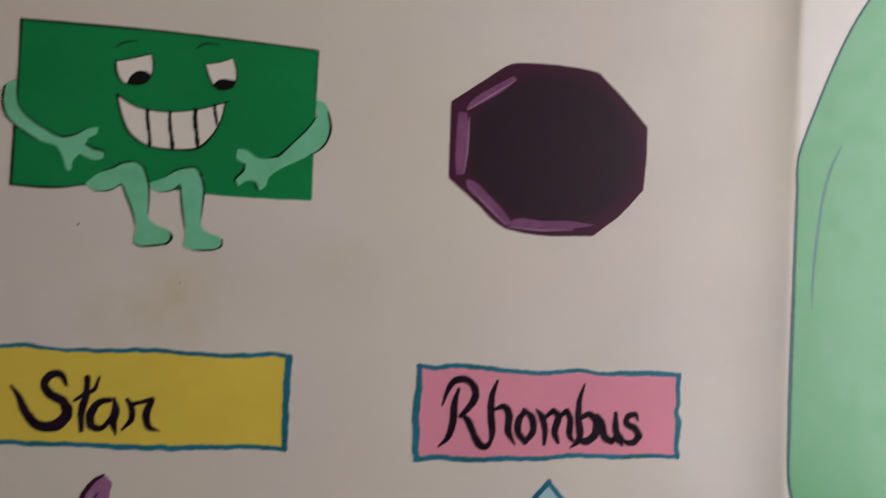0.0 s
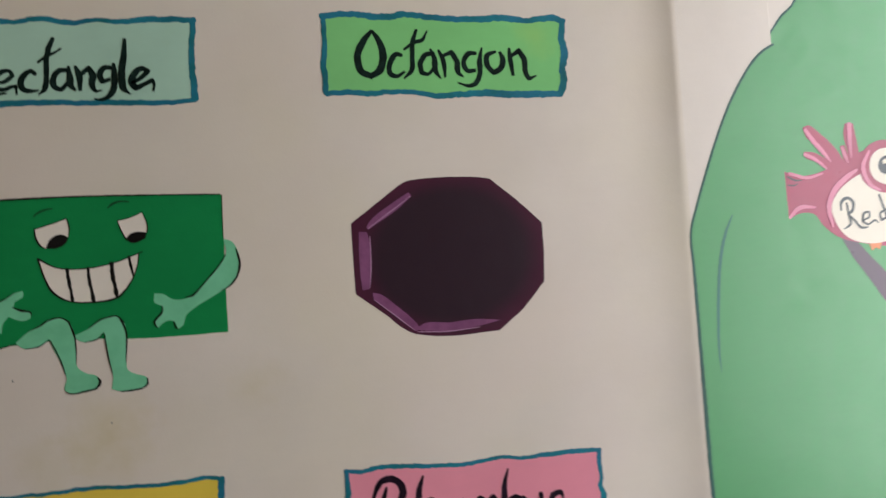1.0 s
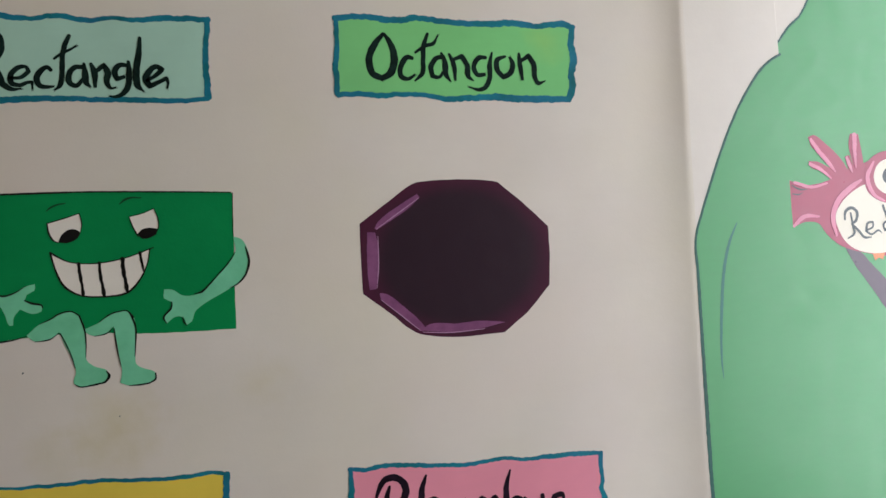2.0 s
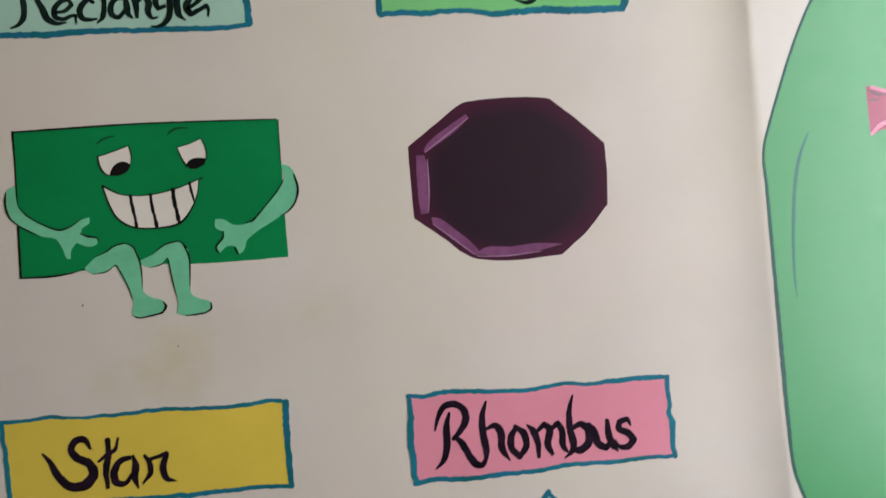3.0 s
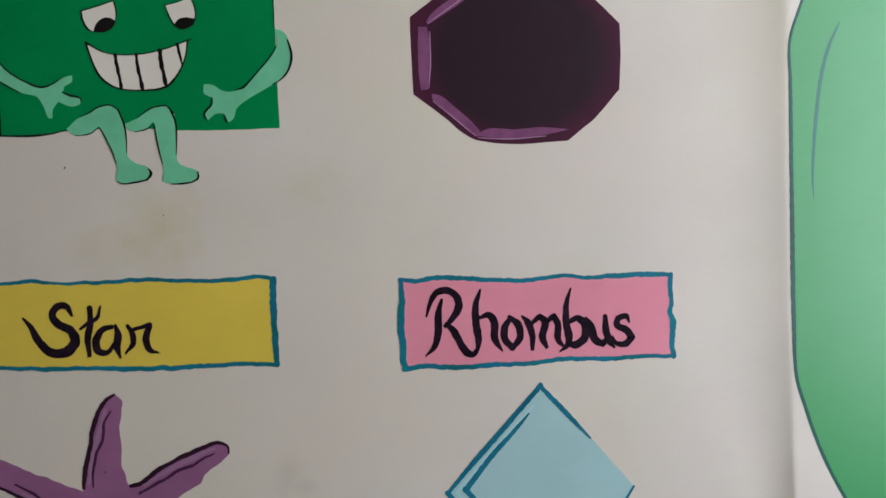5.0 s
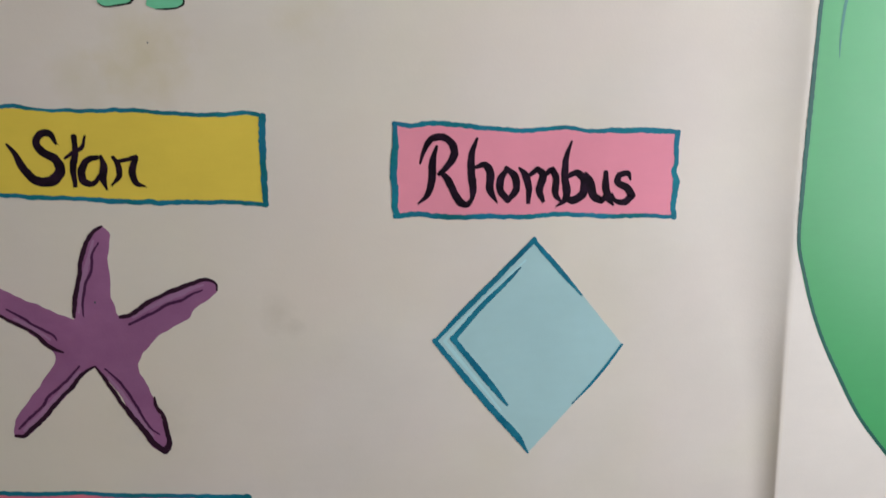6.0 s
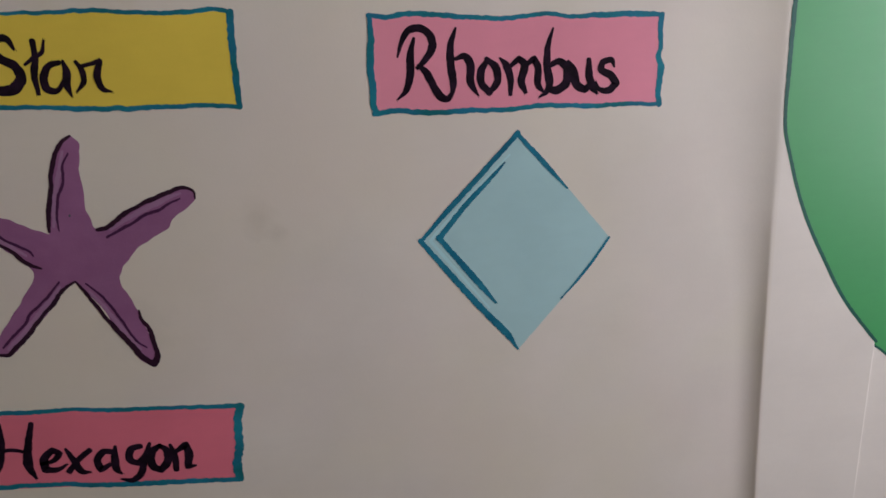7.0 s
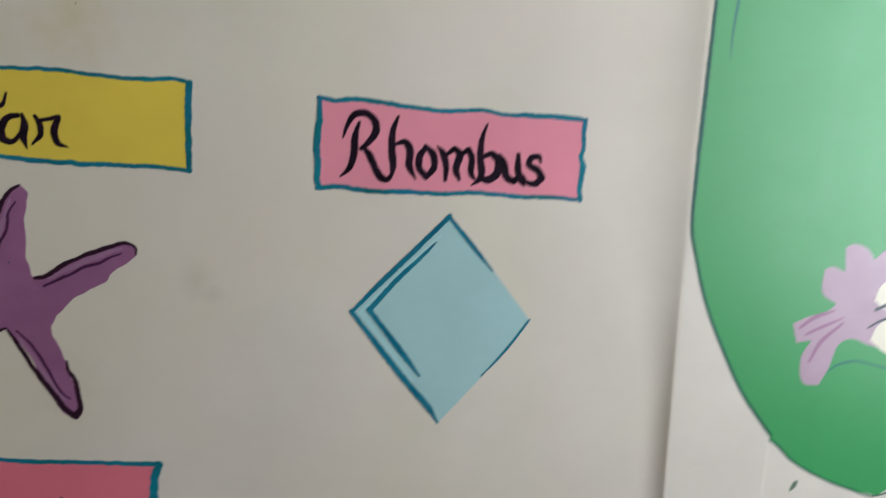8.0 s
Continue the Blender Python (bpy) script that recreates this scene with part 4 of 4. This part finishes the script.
for i, shape in enumerate([[(12, 90, 1.4), (5.4, 79, 2.2), (3.6, 66, 2.4), (-3.6, 52, 2.4), (-7.6, 35, 2.2), (-8, 22, 1)],
        [(30, 12.6, 2.2), (42, 18.6, 2.8), (56, 25, 2.6), (65, 30.4, 2.8), (77, 33, 2.8), (86, 38.6, 2.4), (97, 43, 1.4)],
        [(4, -29, 1.6), (13, -39, 2.2), (21, -52, 2.4), (26, -63, 2.4), (33, -80, 2.4), (39, -91, 2.2), (46, -98, 1.2)],
        [(-18, -25, 1.8), (-28, -36, 2.4), (-38, -45, 2.4), (-50, -55, 2.6), (-54.4, -62, 2.6), (-65, -72, 2.6), (-78, -84, 2)],
        [(-73, 32, 1.6), (-61, 24, 2.4), (-53, 17, 2.4), (-43, 10.4, 2.4), (-37, 6, 2.2), (-34.6, 1, 1.4)]]):
    part("crease", brush([shape], 0.85 + 0.04 * i, 0.3, 5.0, 0.35, 1.0, 0.8), M_CREASE, starfish, "plum crease line")
for i, shape in enumerate([[(8, 92, 2), (0, 70, 4), (-8, 46, 4), (-12, 26, 2)],
        [(34, 19.4, 2), (58, 32, 4.4), (82, 42, 4.4), (98, 47.6, 2)],
        [(6, -37, 2), (18, -58, 4), (30, -82, 4.4), (40, -99, 3)],
        [(-18, -30, 2), (-36, -49, 4.4), (-54, -68, 4.6), (-74, -86, 3)],
        [(-68, 23.4, 2), (-54, 14, 4), (-40, 2, 2)]]):
    part("pale_stroke", brush([shape], 0.62 + 0.02 * i, 0.2, 8.0, 0.3, 1.0, 0.6), M_STARPALE, starfish, "paler lilac stroke between the dark ones")

rhombus = empty("painted_rhombus", -0.003, 0, 1.244, "pale aqua painted rhombus with blue-green edge strokes", "mural shape", "painted shapes on the wall")
part("field", fill([[(3.4, 104.3), (26, 77.7), (48.9, 50.3), (92.4, -4.6), (71.6, -34.4), (46.3, -64.3), (1.9, -114.8), (-46.8, -50.8), (-90, 8.2), (-43.5, 55.9)]], 0.4, 0.35, 30, 0.25, 5.0, 4), M_AQUA, rhombus)
part("light_line", brush([[(-4.8, 84.9, 1.6), (-43.7, 48.3, 2.7), (-82, 8, 3.3), (-51.7, -33.6, 2.8), (-27.1, -67.3, 1.8)]], 0.75, 0.25, 5.0, 0.2), M_ICE, rhombus)
for i, shape in enumerate([[(-91.7, 7.2, 3.3), (-65.4, 34.9, 4.9), (-32.5, 67.9, 5.3), (3.4, 104.8, 4.7)],
        [(-91.6, 9.4, 4.4), (-62.6, -30.2, 5.7), (-30.6, -72.4, 6.5), (-10.6, -96.3, 6.6), (0.7, -115.3, 1.8)],
        [(1.8, 104.4, 3.7), (20.7, 82.4, 4.8), (36.9, 63.3, 3.8), (49.5, 48.6, 1.7)],
        [(92.4, -4.6, 2.3), (77.1, -26.6, 2.9), (60.4, -47.6, 2.4), (45.1, -64.2, 1.2)],
        [(-9.6, 77.9, 1.6), (-21, 65.9, 3.7), (-46.6, 40.9, 4.9), (-74, 8.9, 5.5)],
        [(-74.4, 11.2, 4.9), (-56.5, -13.3, 5.6), (-35.4, -41.8, 5.7), (-20.8, -62, 2.3)]]):
    part("edge_stroke", brush([shape], 1.1 + 0.04 * i, 0.3, 6.0, 0.25, 1.0, 0.0, 4), M_DIAM, rhombus, "blue-green brush stroke")

# ---------------------------------------------------------------- the painted door
OVAL_X, OVAL_Z = 0.252, 1.661
oval = empty("painted_oval", OVAL_X, 0, OVAL_Z, "large glossy leaf-green oval painted across door and frame", "mural shape")
oval_top = [(115.4, 198.4), (101.3, 190.8), (88, 179.5), (71.4, 158.5), (55.5, 134), (34.7, 92.8), (19.2, 56.7), (8.3, 29.8), (0, -0.1)]
oval_foot = [(6, -332.6), (13.2, -360.7), (22.1, -386.8), (36.2, -420), (60.1, -464.5), (88.3, -511.4), (119.6, -550.8), (139.7, -567.2)]
leaf_top = [(118.4, 213.8), (130.8, 228.4), (148.4, 243.9)]
leaf_foot = [(144.3, -578.2), (170.3, -601.5), (212.3, -626.4), (254.1, -644.4), (295.8, -656.6)]


def edge_at(z):
    return (jamb(OVAL_Z + z / 1000) - OVAL_X) * 1000 + 0.6


inner = [((seam(OVAL_Z + z / 1000) - OVAL_X) * 1000 - 0.1, z) for z in (-545, -300, -50, 190)]
top_end = (inner[3][0], oval_top[0][1])
foot_end = (inner[0][0], oval_foot[-1][1])
arc_top = [top_end, *oval_top[1:-1], (edge_at(oval_top[-1][1]), oval_top[-1][1])]
arc_foot = [(edge_at(oval_foot[0][1]) + 1.2, oval_foot[0][1] + 6), *[(max(x, edge_at(z)), z) for x, z in oval_foot[1:-1]], foot_end]
sheet = [*arc_top, *[(edge_at(z) + 1.2, z) for z in (-40, -90, -140, -190, -240, -285)], *arc_foot, *inner[1:3]]
part("frame_field", fill([sheet], 7.4, 0.35, 45, 0.2, 1.0, 4), M_OVAL, oval)
rim = [(x + 1.2, z - 0.8, 2.6) for x, z in arc_top]
rim += [(edge_at(z) + 1.4, z, w) for z, w in ((-40, 3.4), (-120, 3.8), (-200, 4.6), (-270, 4.4))]
rim += [(x + 1.8, z + 0.8, 3.2) for x, z in arc_foot]
part("frame_outline", brush([rim], 7.8, 0.3, 2.0, 0.25), M_OVALLINE, oval, "dark teal outline")
part("frame_curve", brush([[(50.2, 14.4, 1.3), (40.2, -4.8, 3.9), (32, -31.8, 4.5), (26.9, -65, 4.5), (24, -95.2, 3.9), (22.2, -131.5, 2.6), (23.3, -151.1, 0.6)]], 7.8, 0.3, 3.0, 0.2, 0.8), M_VINE, oval, "thin teal curved line")
# on the leaf the oval closes round the middle of the door
start = (inner[3][0] - 12, leaf_top[0][1] - 16)
ring = [start, *leaf_top, (220, 430), (330, 495), (460, 500), (600, 400), (700, 120), (700, -200), (620, -470), (510, -556), (440, -566)]
ring += [*leaf_foot[::-1], (inner[0][0] - 14, leaf_foot[0][1] + 16)]
part("leaf_field", fill([ring], 3.4, 0.35, 45, 0.2, 1.0, 5), M_OVAL, oval)
for way in ([start, *leaf_top, (220, 430), (330, 495), (460, 500)], [(inner[0][0] - 14, leaf_foot[0][1] + 16), *leaf_foot, (440, -566), (510, -556)]):
    part("leaf_outline", brush([[(x, z, 2.4) for x, z in way]], 3.8, 0.3, 5.0, 0.3), M_OVALLINE, oval, "dark teal outline")

mark = empty("painted_mark", 0.416, 0, 1.702, "small grey-green paint mark on the cream door", "paint mark")
part("dab", brush([[(11, -681, 4), (13.5, -676.5, 6.4), (16.4, -671, 5.6)]], 3.5, 0.3, 2.0, 0.3), M_DAB, mark)

bird = empty("painted_bird", 0.487, 0, 1.674, "crimson painted bird with white belly lettered Red, on green", "mural bird", "birds on the green oval")
part("body", fill([[(-124.8, 50.5), (-99.9, 39.9), (-77.7, 40.6), (-61.1, 44.7), (-66, 51.8), (-86.4, 59.8), (-87.6, 66.1), (-75.1, 64.6), (-60.5, 57.4), (-68.8, 70.8), (-83.1, 81.8), (-87, 92.5), (-80.2, 95), (-64.4, 84.7), (-46.4, 68.5), (-36.5, 54.3), (-40.3, 70.4), (-34.2, 71.5), (-29.5, 58.7), (-34.3, 84.3), (-31.4, 95.8), (-20.8, 95.1), (-17.8, 77.7), (-15.5, 62.2), (15.1, 72), (53.4, 50.5), (67.4, 10.7), (57.4, -28.3), (24.9, -43.9), (-21.4, -39.1), (-51.4, -30.1), (-69.5, -16.6), (-80, -3.6), (-98.3, -1.6), (-111, -6.2), (-127.8, -9.3)]], 4.0, 0.3, 70, 0.2, 1.0), M_CRIMSON, bird)
part("belly", fill([[(-57.3, 2), (-49, 17.6), (-33.2, 29.9), (-16, 37.8), (13.5, 39.7), (44.3, 27.8), (55.7, 1.3), (43.2, -26.4), (9.5, -39.9), (-27.4, -36.9), (-46.6, -24.6)]], 4.4, 0.3, 50, 0.2, 2.0), M_CREAM, bird, "cream-white belly")
part("eye_ring", fill([[(-16.4, 45.5), (-8.5, 64.7), (9.8, 74.7), (30.8, 73.1), (47.6, 60.4), (51.4, 40.7), (40.9, 23.3), (20.1, 15.5), (-1.5, 20.7), (-13.3, 31.3)]], 4.8, 0.3, 50, 0.2, 3.0), M_CRIMSON, bird)
part("eye", fill([[(-3.3, 45.2), (1.2, 58.1), (13.2, 65.6), (28.8, 64.7), (40.2, 55.3), (42.6, 40.9), (34.9, 29.4), (20.5, 24.6), (6.7, 28.8), (-0.7, 35.5)]], 5.2, 0.3, 50, 0.1, 4.0), M_CREAM, bird, "cream-white round eye")
part("pupil", fill([[(8.4, 46.9), (12.7, 54.6), (22.2, 57.6), (29.9, 53.6), (32.6, 45.7), (27.5, 38), (18, 36.3), (10.4, 40.4)]], 5.6, 0.3, 50, 0.1, 5.0), M_SLATE, bird, "slate-grey pupil")
part("spark", fill([[(14.1, 51.3), (17.3, 53.9), (21.2, 52.5), (20.2, 48.6), (15.5, 48.1)]], 6.0, 0.3, 50, 0.1, 5.0), M_CREAM, bird)
for i, shape in enumerate([[(-84.1, 90, 4.1), (-75.8, 78.5, 5.5), (-61.7, 62.5, 4.8), (-54, 53.4, 1.4)],
        [(-87, 62.9, 4.1), (-73.2, 56.3, 4.1), (-60.3, 45.9, 2.1)],
        [(-38.1, 69, 3.5), (-34.7, 60, 4.2), (-31.4, 51.7, 1.4)],
        [(-26.1, 94.5, 6.3), (-27.1, 74.6, 4.9), (-26.5, 57.3, 1.4)],
        [(-112.4, -5.5, 3.4), (-98, 4.7, 4.8), (-78.8, 4, 2.1)],
        [(-108.5, 42.7, 3.4), (-85.3, 37, 3.4), (-65.8, 41, 2.1)],
        [(-57.6, -18.4, 2.8), (-61, 2.1, 6.2), (-52.6, 20.9, 6.2), (-32.9, 36.3, 5.6), (-20.3, 43.1, 2.8)],
        [(-2.4, 63.3, 2.8), (-11.8, 45.4, 5.6), (-4.3, 25.9, 4.3), (9.3, 18.4, 2.1)]]):
    part("plume_stroke", brush([shape], 5.2 + 0.04 * i, 0.3, 6.0, 0.2), M_ROSEPALE, bird, "pale rose feather stroke")
for i, shape in enumerate([[(-111.6, 39.6, 1.4), (-101.6, 34.9, 2), (-92.8, 34.7, 0.7)],
        [(-111.3, 30.2, 1.4), (-103.4, 29.3, 1.4), (-98.9, 31.1, 0.7)]]):
    part("feather_line", brush([shape], 5.6 + 0.04 * i, 0.3, 6.0, 0.2), M_SLATE, bird)
part("foot", fill([[(-12.1, -37), (-2.2, -40), (7.2, -37.9), (2.8, -48), (-2.5, -45.8), (-8.1, -48.8)]], 4.3, 0.3, 50, 0.2, 5.0), M_ORANGE, bird, "orange foot")
part("letter", brush([[(-45.4, -1, 2.1), (-44.2, 7.9, 3.5), (-36.4, 12.1, 3.5), (-29, 7.4, 3.5), (-30.2, -1.5, 3.5), (-36.6, -6.4, 2.1)],
        [(-37.4, 6.4, 2.1), (-35.1, -8.4, 2.8), (-34, -16.8, 2.8), (-42.7, -22.2, 1.4)],
        [(-36.5, -5.8, 2.1), (-27.1, -15.1, 2.8), (-20.6, -21.8, 2.8), (-11.3, -22.2, 1.4)]], 5.3, 0.3, 7.0, 0.15), M_SLATE, bird)
part("letter", brush([[(-17.1, -14.2, 2.1), (-8.4, -10.1, 2.1), (-8.2, -4.9, 2.1), (-15.1, -5.9, 2.8), (-17.9, -14.9, 2.8), (-11.2, -19, 2.1), (-0.9, -14.9, 2.1), (3.5, -18.3, 0.7)]], 5.3, 0.3, 7.0, 0.15), M_SLATE, bird)
part("letter", brush([[(6.7, 13.3, 2.8), (11.5, -0.4, 2.9), (17, -14.9, 2.9), (21.5, -17.7, 1.4)],
        [(14.4, -3.1, 2.1), (6.4, -8, 2.8), (7.6, -15.2, 2.8), (16.4, -11.7, 2.1)]], 5.3, 0.3, 7.0, 0.15), M_SLATE, bird)
branch = empty("painted_branch", 0.487, 0, 1.674, "grey-plum painted branch under the red bird", "mural branch")
part("stem", fill([[(-47.6, -30.3), (-32.6, -34.1), (-7, -57.9), (15.2, -79.8), (56.9, -117), (74.8, -161.2), (43.5, -145.6), (13.4, -116.7), (-15.7, -78.1), (-35.8, -51.3)]], 3.8, 0.3, 60, 0.4, 6.0), M_BRANCH, branch)

bird = empty("painted_bird", 0.523, 0, 1.234, "pale mauve painted bird with white belly, on green", "mural bird", "birds on the green oval")
part("body", fill([[(-128.3, -4.6), (-115.1, 1.1), (-82.8, 11.6), (-78, 16.8), (-97.6, 30.4), (-99.8, 57.7), (-90.4, 60.1), (-73.5, 53.5), (-77.5, 81.9), (-68.3, 85.7), (-48.4, 79.2), (-38.8, 67.5), (-22.6, 80.4), (20.8, 60.5), (52, -28.4), (16.8, -42.7), (-22.5, -34.5), (-54, -25.3), (-65.9, -31.8), (-72.8, -57.6), (-83.2, -80.7), (-102.9, -77.1), (-111.3, -45.3), (-101.2, -25.3), (-120.1, -27.4)]], 4.0, 0.3, 75, 0.4, 1.0), M_PALEMAUVE, bird)
for i, shape in enumerate([[(-29.1, 19.9), (-25, 35.8), (-9.5, 46.2), (15.4, 40.6), (27.1, 21.6), (13, 10.4), (-13, 9.5)],
        [(-25.4, -27.5), (-18.6, -10), (7.7, 0.3), (42.7, -14.3), (53.6, -35.5), (27.2, -55.7), (-6, -41.9)]]):
    part("belly", fill([shape], 4.4 + 0.04 * i, 0.3, 50, 0.2, 2.0), M_CREAM, bird, "white patch")
for i, shape in enumerate([[(-110.3, -18.3, 2.8), (-93, -10.8, 4.2), (-66.1, -0.1, 2.1)],
        [(-100.2, -51.1, 2.9), (-89.8, -28.4, 5.7), (-65, -6.1, 2.8)],
        [(-118.9, -10.1, 3.5), (-102.4, 1.5, 5.6), (-78.7, 8.9, 2.1)]]):
    part("feather_stroke", brush([shape], 4.4 + 0.04 * i, 0.3, 3.0, 0.25), M_DUSK, bird, "dusky mauve feather stroke")
for i, shape in enumerate([[(-25.5, 9.1, 4.3), (-11.7, 14.2, 4.3), (12.6, 12.4, 2.9)],
        [(-31.5, -12.4, 2.2), (-14, -3.3, 2.9), (7.7, 0.3, 2.2)]]):
    part("grey_stroke", brush([shape], 4.8 + 0.04 * i, 0.3, 4.0, 0.25), M_SLATE, bird)
part("vine", brush([[(-74.5, -64.4, 1.4), (-62.7, -56.6, 2.9), (-39.8, -52.6, 2.9), (-14, -58.4, 2.2), (30.3, -69.9, 3)]], 3.9, 0.3, 4.0, 0.25), M_VINE, bird, "thin teal-green line")

# small specks on the wall
for x, z, r, y in ((-0.407, 1.574, 0.9, 0.2), (-0.33, 1.529, 0.7, 0.2), (-0.398, 1.305, 1.0, 0.9)):
    speck = empty("wall_speck", x, 0, z, "tiny dark fleck stuck on the painted wall", "speck", "flecks on the wall")
    part("fleck", fill([[(-r, -r * 0.6), (0, -r), (r * 0.8, 0.2), (0.3 * r, 1.4 * r), (-0.6 * r, r)]], y, 0.3, 90, 0.1, x, 1), M_SLATE, speck)
